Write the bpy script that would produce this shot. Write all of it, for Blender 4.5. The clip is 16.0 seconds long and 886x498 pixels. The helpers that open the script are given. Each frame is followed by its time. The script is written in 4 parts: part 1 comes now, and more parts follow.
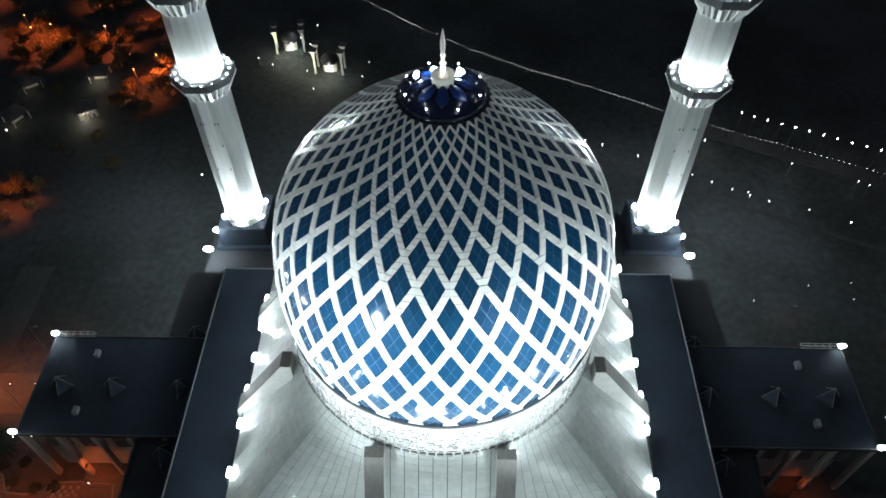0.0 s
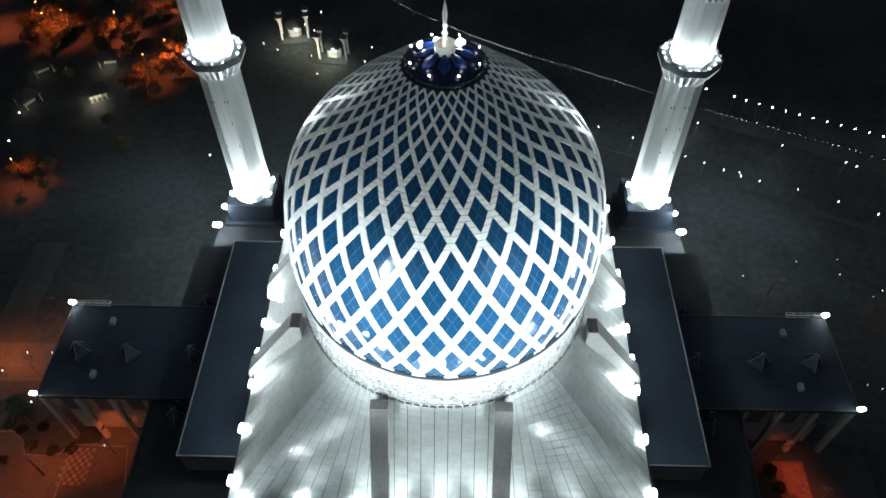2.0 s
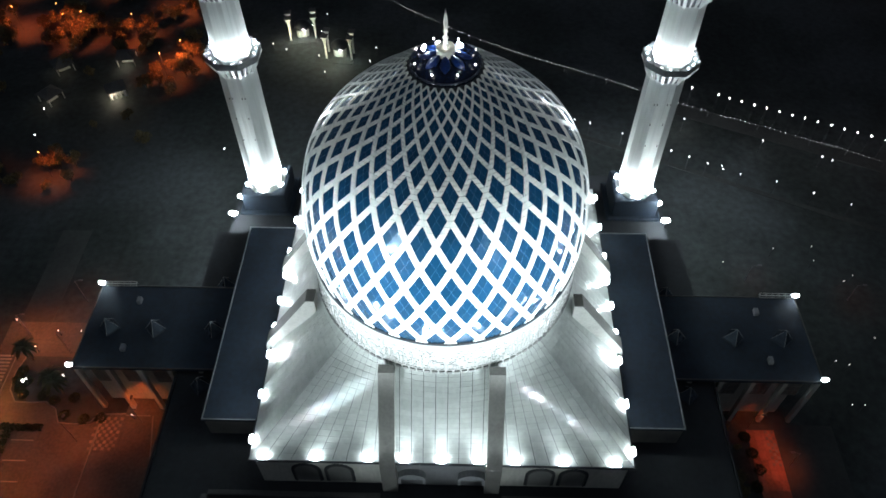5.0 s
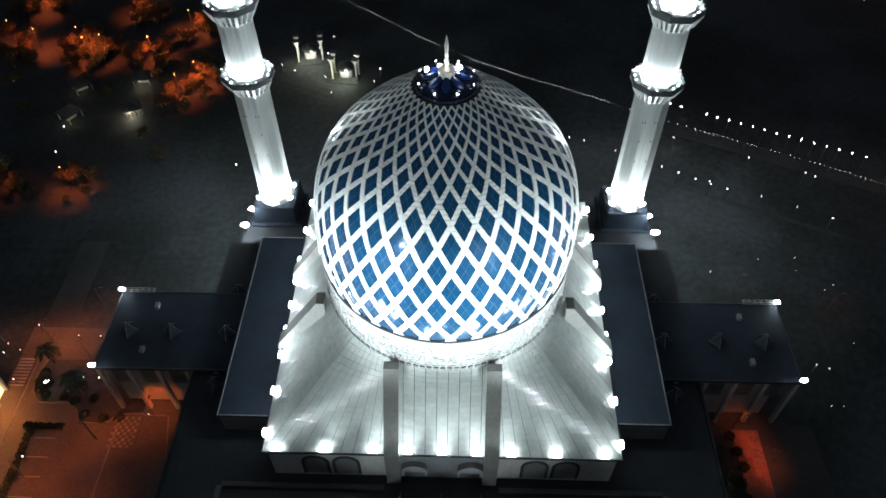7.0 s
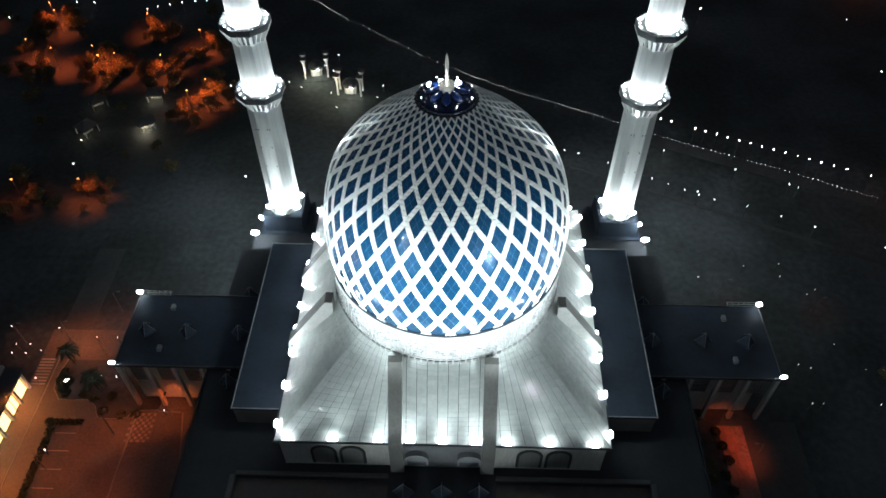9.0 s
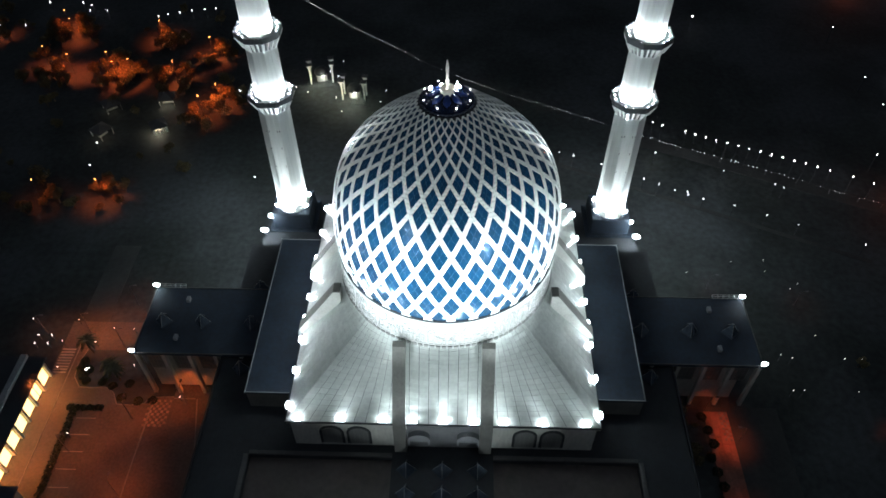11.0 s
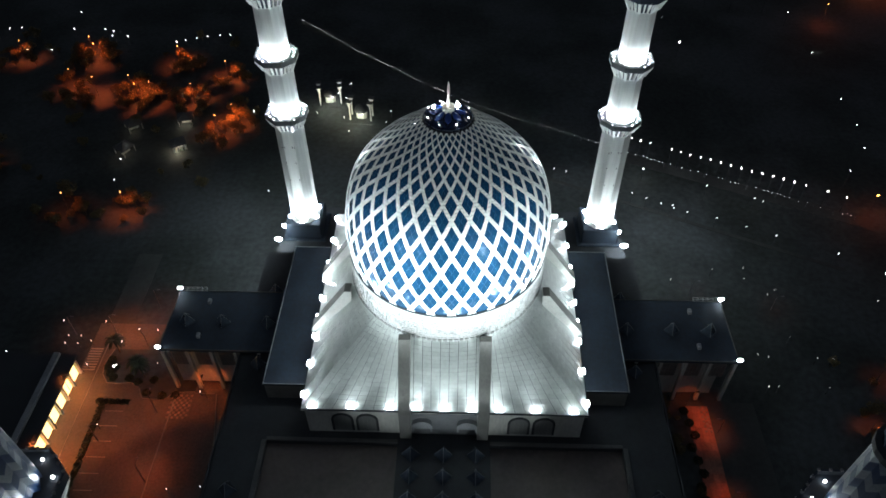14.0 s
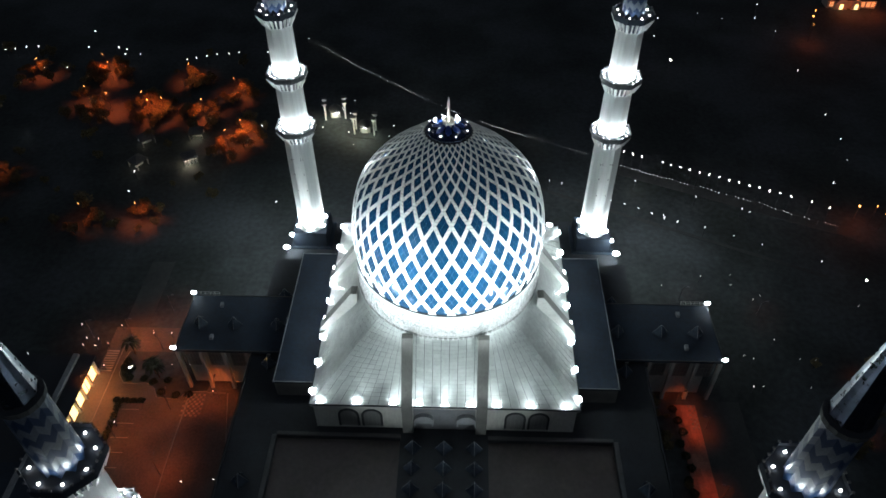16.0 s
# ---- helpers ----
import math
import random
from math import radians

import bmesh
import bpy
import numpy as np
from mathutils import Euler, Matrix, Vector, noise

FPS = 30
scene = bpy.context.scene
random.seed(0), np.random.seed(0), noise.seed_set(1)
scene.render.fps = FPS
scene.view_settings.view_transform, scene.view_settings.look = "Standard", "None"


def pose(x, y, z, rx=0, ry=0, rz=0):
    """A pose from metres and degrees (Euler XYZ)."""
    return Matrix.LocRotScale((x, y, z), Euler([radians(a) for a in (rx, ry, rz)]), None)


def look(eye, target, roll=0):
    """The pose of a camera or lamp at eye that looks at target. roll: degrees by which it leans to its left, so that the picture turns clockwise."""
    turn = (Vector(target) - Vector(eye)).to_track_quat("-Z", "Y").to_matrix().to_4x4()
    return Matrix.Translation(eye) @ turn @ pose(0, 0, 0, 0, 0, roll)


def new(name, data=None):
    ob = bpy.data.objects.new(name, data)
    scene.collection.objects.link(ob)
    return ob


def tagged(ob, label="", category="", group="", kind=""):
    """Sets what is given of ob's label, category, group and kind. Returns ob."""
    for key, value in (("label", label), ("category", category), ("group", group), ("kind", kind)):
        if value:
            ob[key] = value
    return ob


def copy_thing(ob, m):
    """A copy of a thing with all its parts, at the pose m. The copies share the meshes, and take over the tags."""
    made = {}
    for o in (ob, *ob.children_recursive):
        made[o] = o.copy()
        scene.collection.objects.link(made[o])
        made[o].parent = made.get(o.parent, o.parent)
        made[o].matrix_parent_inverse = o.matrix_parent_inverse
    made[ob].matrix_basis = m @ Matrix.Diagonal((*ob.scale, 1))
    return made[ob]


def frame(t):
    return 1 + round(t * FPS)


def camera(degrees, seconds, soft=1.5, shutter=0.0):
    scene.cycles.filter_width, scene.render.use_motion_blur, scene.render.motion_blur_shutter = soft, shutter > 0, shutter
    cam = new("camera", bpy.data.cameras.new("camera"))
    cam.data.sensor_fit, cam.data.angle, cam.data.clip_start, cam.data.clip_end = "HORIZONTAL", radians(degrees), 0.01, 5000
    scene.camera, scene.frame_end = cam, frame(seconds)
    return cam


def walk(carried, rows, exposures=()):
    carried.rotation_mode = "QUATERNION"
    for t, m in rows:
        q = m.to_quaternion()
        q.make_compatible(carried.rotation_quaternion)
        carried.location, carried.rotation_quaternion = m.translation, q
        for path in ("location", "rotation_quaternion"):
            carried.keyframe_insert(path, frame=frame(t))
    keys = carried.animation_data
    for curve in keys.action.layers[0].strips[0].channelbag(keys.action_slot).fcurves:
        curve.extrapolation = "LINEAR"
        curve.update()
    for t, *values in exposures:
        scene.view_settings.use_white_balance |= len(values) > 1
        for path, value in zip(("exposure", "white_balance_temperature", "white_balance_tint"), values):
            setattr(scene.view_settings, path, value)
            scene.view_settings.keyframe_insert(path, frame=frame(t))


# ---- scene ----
cam = camera(63.0, 16.0, soft=1.65)
PATH = [
    (0, (1.73, -71.94, 149.08), (0.10, -7.69, 72.47), -0.30),
    (0.5, (1.68, -74.10, 149.16), (0.04, -10.01, 72.41), -0.26),
    (1, (1.66, -76.17, 149.49), (0.04, -12.26, 72.60), -0.22),
    (1.5, (1.66, -78.12, 150.11), (0.11, -14.23, 73.20), -0.19),
    (2, (1.66, -79.95, 151.02), (0.08, -16.20, 73.99), -0.17),
    (2.5, (1.68, -81.72, 152.17), (0.09, -18.05, 75.08), -0.15),
    (3, (1.70, -83.45, 153.53), (0.17, -19.83, 76.39), -0.13),
    (3.5, (1.74, -85.21, 154.98), (0.20, -21.64, 77.81), -0.12),
    (4, (1.78, -87.05, 156.43), (0.21, -23.55, 79.19), -0.12),
    (6.5, (2.05, -97.52, 164.20), (0.32, -32.72, 88.06), -0.10),
    (7, (2.10, -99.83, 165.75), (0.31, -34.16, 90.36), -0.10),
    (7.5, (2.14, -102.15, 167.27), (0.34, -35.61, 92.65), -0.10),
    (8, (2.19, -104.49, 168.76), (0.32, -37.10, 94.91), -0.10),
    (8.5, (2.23, -106.87, 170.23), (0.34, -39.38, 96.46), -0.10),
    (9, (2.28, -109.27, 171.68), (0.42, -41.83, 97.87), -0.10),
    (11.5, (2.54, -121.35, 179.35), (0.54, -52.99, 106.40), -0.12),
    (12, (2.61, -123.89, 180.90), (0.53, -55.14, 108.32), -0.12),
    (12.5, (2.67, -126.45, 182.44), (0.59, -57.32, 110.21), -0.13),
    (13, (2.73, -129.03, 183.98), (0.66, -59.55, 112.09), -0.13),
    (13.5, (2.80, -131.62, 185.54), (0.67, -61.80, 113.98), -0.13),
    (14, (2.86, -134.20, 187.15), (0.70, -63.96, 116.01), -0.13),
    (14.5, (2.92, -136.77, 188.75), (0.77, -66.21, 117.92), -0.13),
    (15, (2.98, -139.34, 190.32), (0.74, -68.40, 119.87), -0.13),
    (15.5, (3.04, -141.97, 191.89), (0.78, -70.63, 121.85), -0.13),
    (16, (3.10, -144.77, 193.46), (0.86, -72.97, 123.90), -0.13),
]
walk(cam, [(t, look(eye, target, roll)) for t, eye, target, roll in PATH])

# ---------------------------------------------------------------- world and exposure
world = bpy.data.worlds.new("night")
scene.world = world
world.use_nodes = True
world.node_tree.nodes["Background"].inputs[0].default_value = (0.32, 0.38, 0.48, 1)
world.node_tree.nodes["Background"].inputs[1].default_value = 0.10
scene.view_settings.exposure = 0.35

FLOOD = (0.83, 0.955, 1.0)      # cool metal-halide white
SODIUM = (1.0, 0.165, 0.04)
SODIUM_ROAD = (1.0, 0.215, 0.045)
EAVE_POWER, SHAFT_POWER, TOWER_POWER = 4600.0, 4700.0, 900000.0


def lamp(name, place, power, colour, size=0.3, target=None, cone=160.0, blend=0.6):
    """A point lamp, or a spot where it has a target."""
    data = bpy.data.lights.new(name, "SPOT" if target else "POINT")
    data.energy, data.color, data.shadow_soft_size = power, colour, size
    ob = new(name, data)
    if target:
        data.spot_size, data.spot_blend = radians(cone), blend
        ob.matrix_world = look(place, target)
    else:
        ob.location = place
    return ob


# ---------------------------------------------------------------- materials
def material(name, colour, rough=0.6, metal=0.0, vary=0.15, fine=3.0, coarse=0.25, bump=0.0, coat=0.0, spread=0.0, tint=None, streak=1.0, coat_rough=0.08, ripple=0.0, ripple_size=1.0, shine=0.5):
    """A surface with grain and stains at two scales, in metres; spread: how far one piece differs from the next; ripple: slow waves in the clear coat."""
    m = bpy.data.materials.new(name)
    m.use_nodes = True
    n, l = m.node_tree.nodes, m.node_tree.links
    b = n["Principled BSDF"]
    geo = n.new("ShaderNodeNewGeometry")
    small, large = n.new("ShaderNodeTexNoise"), n.new("ShaderNodeTexNoise")
    small.inputs["Scale"].default_value, small.inputs["Detail"].default_value = fine, 6
    large.inputs["Scale"].default_value, large.inputs["Detail"].default_value = coarse, 4
    where = n.new("ShaderNodeVectorMath")
    where.operation = "MULTIPLY"
    where.inputs[1].default_value = (1, 1, streak)
    l.new(geo.outputs["Position"], where.inputs[0])
    for tex in (small, large):
        l.new(where.outputs[0], tex.inputs["Vector"])
    both = n.new("ShaderNodeMath")
    both.operation = "ADD"
    l.new(small.outputs["Fac"], both.inputs[0])
    l.new(large.outputs["Fac"], both.inputs[1])
    span = n.new("ShaderNodeMapRange")
    span.inputs["From Min"].default_value, span.inputs["From Max"].default_value = 0.65, 1.35
    span.inputs["To Min"].default_value, span.inputs["To Max"].default_value = 1 - vary, 1 + vary
    l.new(both.outputs[0], span.inputs["Value"])
    value = span.outputs[0]
    if spread:
        info, piece = n.new("ShaderNodeObjectInfo"), n.new("ShaderNodeMath")
        piece.operation = "ADD"
        l.new(info.outputs["Random"], piece.inputs[0])
        l.new(geo.outputs["Random Per Island"], piece.inputs[1])
        wrap = n.new("ShaderNodeMath")
        wrap.operation = "FRACT"
        l.new(piece.outputs[0], wrap.inputs[0])
        each = n.new("ShaderNodeMapRange")
        each.inputs["To Min"].default_value, each.inputs["To Max"].default_value = 1 - spread, 1 + spread
        l.new(wrap.outputs[0], each.inputs["Value"])
        times = n.new("ShaderNodeMath")
        times.operation = "MULTIPLY"
        l.new(value, times.inputs[0])
        l.new(each.outputs[0], times.inputs[1])
        value = times.outputs[0]
    mix = n.new("ShaderNodeMix")
    mix.data_type, mix.blend_type = "RGBA", "MULTIPLY"
    mix.inputs["Factor"].default_value = 1.0
    if tint:
        base = n.new("ShaderNodeMix")
        base.data_type = "RGBA"
        base.inputs[6].default_value, base.inputs[7].default_value = (*colour, 1), (*tint, 1)
        step = n.new("ShaderNodeMapRange")
        step.inputs["From Min"].default_value, step.inputs["From Max"].default_value = 0.42, 0.58
        l.new(large.outputs["Fac"], step.inputs["Value"])
        l.new(step.outputs[0], base.inputs["Factor"])
        l.new(base.outputs[2], mix.inputs[6])
    else:
        mix.inputs[6].default_value = (*colour, 1)
    l.new(value, mix.inputs[7])
    l.new(mix.outputs[2], b.inputs["Base Color"])
    rmap = n.new("ShaderNodeMapRange")
    rmap.inputs["To Min"].default_value, rmap.inputs["To Max"].default_value = max(0.02, rough * 0.8), min(1.0, rough * 1.25)
    l.new(small.outputs["Fac"], rmap.inputs["Value"])
    l.new(rmap.outputs[0], b.inputs["Roughness"])
    b.inputs["Metallic"].default_value = metal
    b.inputs["Specular IOR Level"].default_value = shine
    b.inputs["Coat Weight"].default_value = coat
    b.inputs["Coat Roughness"].default_value = coat_rough
    if ripple:
        wave, swell = n.new("ShaderNodeTexNoise"), n.new("ShaderNodeBump")
        wave.inputs["Scale"].default_value, wave.inputs["Detail"].default_value = ripple_size, 2
        l.new(geo.outputs["Position"], wave.inputs["Vector"])
        swell.inputs["Strength"].default_value, swell.inputs["Distance"].default_value = 1.0, ripple
        l.new(wave.outputs["Fac"], swell.inputs["Height"])
        l.new(swell.outputs[0], b.inputs["Coat Normal"])
    if bump:
        bm_ = n.new("ShaderNodeBump")
        bm_.inputs["Strength"].default_value, bm_.inputs["Distance"].default_value = bump, 0.1
        l.new(small.outputs["Fac"], bm_.inputs["Height"])
        l.new(bm_.outputs[0], b.inputs["Normal"])
    return m


def glow(name, colour, strength):
    m = bpy.data.materials.new(name)
    m.use_nodes = True
    b = m.node_tree.nodes["Principled BSDF"]
    b.inputs["Base Color"].default_value = (0.8, 0.8, 0.8, 1)
    b.inputs["Emission Color"].default_value = (*colour, 1)
    b.inputs["Emission Strength"].default_value = strength
    return m


M_TILE = material("white_enamel", (0.70, 0.72, 0.69), 0.40, vary=0.12, fine=2.0, coarse=0.12, spread=0.10, coat=0.6, coat_rough=0.11)
M_BLUE = material("blue_enamel", (0.003, 0.037, 0.086), 0.50, metal=0.15, vary=0.16, fine=1.2, coarse=0.10, spread=0.12, coat=1.0, coat_rough=0.03, ripple=0.035, ripple_size=1.6, shine=0.05)
M_RIB = material("aluminium_rib", (0.03, 0.085, 0.17), 0.35, metal=0.3, vary=0.1)
M_SHELL = material("dark_shell", (0.02, 0.024, 0.03), 0.7)
M_SHAFT = material("pale_shaft_tile", (0.60, 0.62, 0.60), 0.5, vary=0.14, fine=1.1, coarse=0.25, streak=0.06)
M_BAND = material("white_marble_band", (0.31, 0.32, 0.31), 0.45, vary=0.10, fine=1.5, coarse=0.15, bump=0.1)
M_SCRIPT = material("shaded_relief_marble", (0.20, 0.205, 0.20), 0.5, vary=0.2, spread=0.25)
M_ROOF = material("pale_roof_panel", (0.43, 0.46, 0.44), 0.40, vary=0.14, fine=1.2, coarse=0.09, spread=0.07, bump=0.08, coat=0.75, coat_rough=0.06, ripple=0.032, ripple_size=1.3, shine=0.3)
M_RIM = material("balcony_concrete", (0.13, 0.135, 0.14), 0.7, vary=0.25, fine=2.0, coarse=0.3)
M_BUTT = material("pale_beam_render", (0.46, 0.47, 0.44), 0.7, vary=0.16, fine=2.5, coarse=0.3, bump=0.1)
M_WALL = material("cream_render", (0.41, 0.41, 0.375), 0.75, vary=0.22, fine=1.5, coarse=0.2, bump=0.08, streak=0.3)
M_CAPPING = material("grey_capping", (0.125, 0.125, 0.115), 0.75, vary=0.25, fine=1.8, coarse=0.25, bump=0.15)
# navy tone: haze and lamp colour over the flank roofs put into the base
M_DARK = material("haze_blue_roofing", (0.018, 0.029, 0.046), 0.75, vary=0.45, fine=0.9, coarse=0.10, bump=0.15)
M_FELT = material("roofing_felt", (0.025, 0.028, 0.033), 0.8, vary=0.45, fine=0.9, coarse=0.10, bump=0.15)
M_COPING = material("stone_coping", (0.24, 0.25, 0.26), 0.7, vary=0.25, fine=1.5, coarse=0.2)
M_STONE = material("dark_stone", (0.08, 0.08, 0.08), 0.8, vary=0.3, fine=1.5, coarse=0.15)
M_GLASS = material("dark_window", (0.15, 0.155, 0.15), 0.3, vary=0.2)
M_FRAME = material("window_frame", (0.20, 0.20, 0.19), 0.5, vary=0.2)
M_SKY = material("skylight_glass", (0.055, 0.072, 0.095), 0.2, vary=0.3, fine=1.0, coarse=0.4, coat=1.0, coat_rough=0.05)
M_CAP = material("cap_glass", (0.002, 0.006, 0.024), 0.22, vary=0.5, fine=2.0, coarse=0.5, bump=0.2)
M_PETAL = material("blue_cap_glass", (0.002, 0.018, 0.10), 0.35, vary=0.7, fine=2.5, coarse=0.8, bump=0.3)
M_GOLD = material("finial_steel", (0.80, 0.79, 0.72), 0.4, metal=0.0, vary=0.08)
M_METAL = material("lamp_housing", (0.10, 0.10, 0.11), 0.5, metal=0.5)
M_CHEV_W = material("white_mosaic", (0.135, 0.16, 0.20), 0.35, vary=0.3, fine=4.0)
M_CHEV_B = material("blue_mosaic", (0.012, 0.034, 0.09), 0.3, vary=0.3, fine=4.0)
M_SPIRE = material("spire_metal", (0.04, 0.052, 0.075), 0.28, metal=0.75, vary=0.4, fine=1.0, coarse=0.3)
M_ASPHALT = material("asphalt", (0.085, 0.075, 0.068), 0.85, vary=0.45, fine=1.4, coarse=0.09, bump=0.1)
M_LANE = material("worn_lane", (0.040, 0.042, 0.042), 0.85, vary=0.4, fine=0.8, coarse=0.06)
M_PAVE = material("pavement_slab", (0.19, 0.145, 0.12), 0.8, vary=0.3, fine=1.5, coarse=0.12, spread=0.2)
M_KERB = material("kerb_stone", (0.17, 0.16, 0.15), 0.8, vary=0.25)
M_PAINT = material("road_paint", (0.26, 0.23, 0.20), 0.7, vary=0.35)
# bluish tint: haze over the lawns is put into the ground colour
M_GRASS = material("hazed_grass_ground", (0.026, 0.033, 0.032), 0.95, vary=0.7, fine=0.5, coarse=0.025, tint=(0.037, 0.043, 0.046))
M_COURT = material("shaded_court_stone", (0.075, 0.062, 0.058), 0.6, vary=0.3, fine=0.8, coarse=0.08, spread=0.15)
M_LEAF = material("leaf", (0.095, 0.075, 0.03), 0.7, vary=0.4, fine=0.8, coarse=0.1, spread=0.35)
M_PALM = material("palm_leaf", (0.028, 0.042, 0.020), 0.7, vary=0.3, spread=0.3)
M_BARK = material("bark", (0.10, 0.075, 0.05), 0.9, vary=0.3, bump=0.2)
M_RED = material("red_lit_paving", (0.22, 0.10, 0.07), 0.8, vary=0.35, fine=1.5, coarse=0.15, spread=0.2)
G_FLOOD = glow("flood_lens", FLOOD, 60.0)
G_WHITE = glow("white_globe", (1.0, 0.97, 0.92), 14.0)
G_FAINT = glow("faint_lamp", (1.0, 0.95, 0.85), 2.5)
G_SMALL = glow("small_white_lamp", (0.95, 0.97, 1.0), 6.0)
G_AMBER = glow("amber_globe", (1.0, 0.40, 0.08), 9.0)
G_WARM = glow("lit_interior", (1.0, 0.66, 0.25), 2.2)
G_DIM = glow("dim_orange_window", (1.0, 0.35, 0.10), 0.7)


# ---------------------------------------------------------------- mesh helpers
def link(name, me, parent=None, label="", mats=()):
    for m in mats:
        me.materials.append(m)
    ob = new(name, me)
    ob.parent = parent
    return tagged(ob, label) if label else ob


def part(name, bm, mat, parent, label=""):
    me = bpy.data.meshes.new(name)
    bm.to_mesh(me)
    bm.free()
    return link(name, me, parent, label, mat if isinstance(mat, (list, tuple)) else (mat,))


def raw(name, verts, faces, mat, parent, label="", index=None, smooth=False):
    me = bpy.data.meshes.new(name)
    me.from_pydata(verts, [], faces)
    if index:
        me.polygons.foreach_set("material_index", index)
    if smooth:
        me.polygons.foreach_set("use_smooth", [True] * len(faces))
    me.update()
    return link(name, me, parent, label, mat if isinstance(mat, (list, tuple)) else (mat,))


def thing(name, label, category, place=(0, 0, 0), turn=0.0, group="", kind=""):
    ob = new(name)
    ob.empty_display_size = 0.5
    ob.matrix_world = pose(*place, 0, 0, turn)
    return tagged(ob, label, category, group, kind)


def add_box(bm, x0, x1, y0, y1, z0, z1, bevel=0.0):
    made = bmesh.ops.create_cube(bm, size=1.0, matrix=Matrix.Translation(((x0 + x1) / 2, (y0 + y1) / 2, (z0 + z1) / 2)) @ Matrix.Diagonal((abs(x1 - x0), abs(y1 - y0), abs(z1 - z0), 1)))
    if bevel:
        edges = list({e for v in made["verts"] for e in v.link_edges})
        bmesh.ops.bevel(bm, geom=edges, offset=bevel, segments=1, affect="EDGES")


def box(*sides, bevel=0.0):
    bm = bmesh.new()
    add_box(bm, *sides, bevel=bevel)
    return bm


def add_lathe(bm, profile, n=16, turn=0.0, closed=True):
    """A body of revolution through (radius, height) pairs."""
    rings = [[bm.verts.new((r * math.cos(turn + 2 * math.pi * i / n), r * math.sin(turn + 2 * math.pi * i / n), z)) for i in range(n)] for r, z in profile]
    for a, b in zip(rings, rings[1:]):
        for i in range(n):
            bm.faces.new((a[i], a[(i + 1) % n], b[(i + 1) % n], b[i]))
    if closed:
        bm.faces.new(rings[0][::-1])
        bm.faces.new(rings[-1])


def lathe(profile, n=16, turn=0.0, smooth=False):
    bm = bmesh.new()
    add_lathe(bm, profile, n, turn)
    for f in bm.faces:
        f.smooth = smooth and len(f.verts) == 4
    return bm


def add_prism(bm, outline, y0, y1, flip=False):
    """An outline in x and z, from y0 to y1."""
    a = [bm.verts.new((x, y0, z)) for x, z in outline]
    b = [bm.verts.new((x, y1, z)) for x, z in outline]
    bm.faces.new(a)
    bm.faces.new(b[::-1])
    for i in range(len(a)):
        j = (i + 1) % len(a)
        bm.faces.new((a[j], a[i], b[i], b[j]))


def sweep(name, points, radius, mat, parent, label="", sides=6):
    """A round bar through the points."""
    bm = bmesh.new()
    rings = []
    for i, p in enumerate(points):
        a, b = Vector(points[max(0, i - 1)]), Vector(points[min(len(points) - 1, i + 1)])
        q = (b - a).to_track_quat("Z", "Y")
        r = radius[i] if isinstance(radius, (list, tuple)) else radius
        rings.append([bm.verts.new(Vector(p) + q @ Vector((r * math.cos(2 * math.pi * k / sides), r * math.sin(2 * math.pi * k / sides), 0))) for k in range(sides)])
    for a, b in zip(rings, rings[1:]):
        for k in range(sides):
            bm.faces.new((a[k], a[(k + 1) % sides], b[(k + 1) % sides], b[k]))
    bm.faces.new(rings[0][::-1])
    bm.faces.new(rings[-1])
    return part(name, bm, mat, parent, label)


# ---------------------------------------------------------------- ground
def slab(name, label, x0, x1, y0, y1, z, mat, thick=0.3, category="ground"):
    ob = part(name, box(x0, x1, y0, y1, z - thick, z), mat, None)
    return tagged(ob, label, category, kind="structure")


gv, gf = [], []
steps = [-2500, -1200, -600, -400, -300, -200, -100, 0, 100, 200, 300, 400, 600, 1200, 2500]
for j in steps:
    for i in steps:
        gv.append((i, j, -0.05))
w = len(steps)
for j in range(w - 1):
    for i in range(w - 1):
        gf.append((j * w + i, j * w + i + 1, (j + 1) * w + i + 1, (j + 1) * w + i))
tagged(raw("ground", gv, gf, M_GRASS, None), "dark grass at night, patches tinted blue for haze", "ground", kind="structure")
slab("driveway", "worn asphalt driveway under orange street light", -114.6, -62, -110, 13, 0.04, M_ASPHALT, category="road")
slab("side_road", "narrow asphalt road leading to the park", -112.5, -104, 13, 45, 0.035, M_LANE, category="road")
slab("forecourt", "dark asphalt strip beside the side wing", 62, 92, -110, -12, 0.03, M_LANE, category="road")

# ---------------------------------------------------------------- the dome
N = 32
CONTROL = ((25.13, 54.12), (25.3, 55), (25.72, 58.5), (25.85, 62), (25.45, 67), (24.55, 72), (23.1, 76.4), (20.4, 80.6), (16.7, 84.4), (13.5, 86.95), (10.6, 89.4), (8.0, 91.5), (5.4, 93.35))


def smooth_profile(points, per=16):
    """A Catmull-Rom curve through the points, as radius and height."""
    p = np.array([points[0], *points, points[-1]], float)
    p[0], p[-1] = 2 * p[1] - p[2], 2 * p[-2] - p[-3]
    out = []
    for i in range(1, len(p) - 2):
        for k in range(per):
            t = k / per
            out.append(0.5 * (2 * p[i] + (p[i + 1] - p[i - 1]) * t + (2 * p[i - 1] - 5 * p[i] + 4 * p[i + 1] - p[i + 2]) * t * t + (3 * p[i] - p[i - 1] - 3 * p[i + 1] + p[i + 2]) * t ** 3))
    out.append(p[-2])
    return np.array(out)


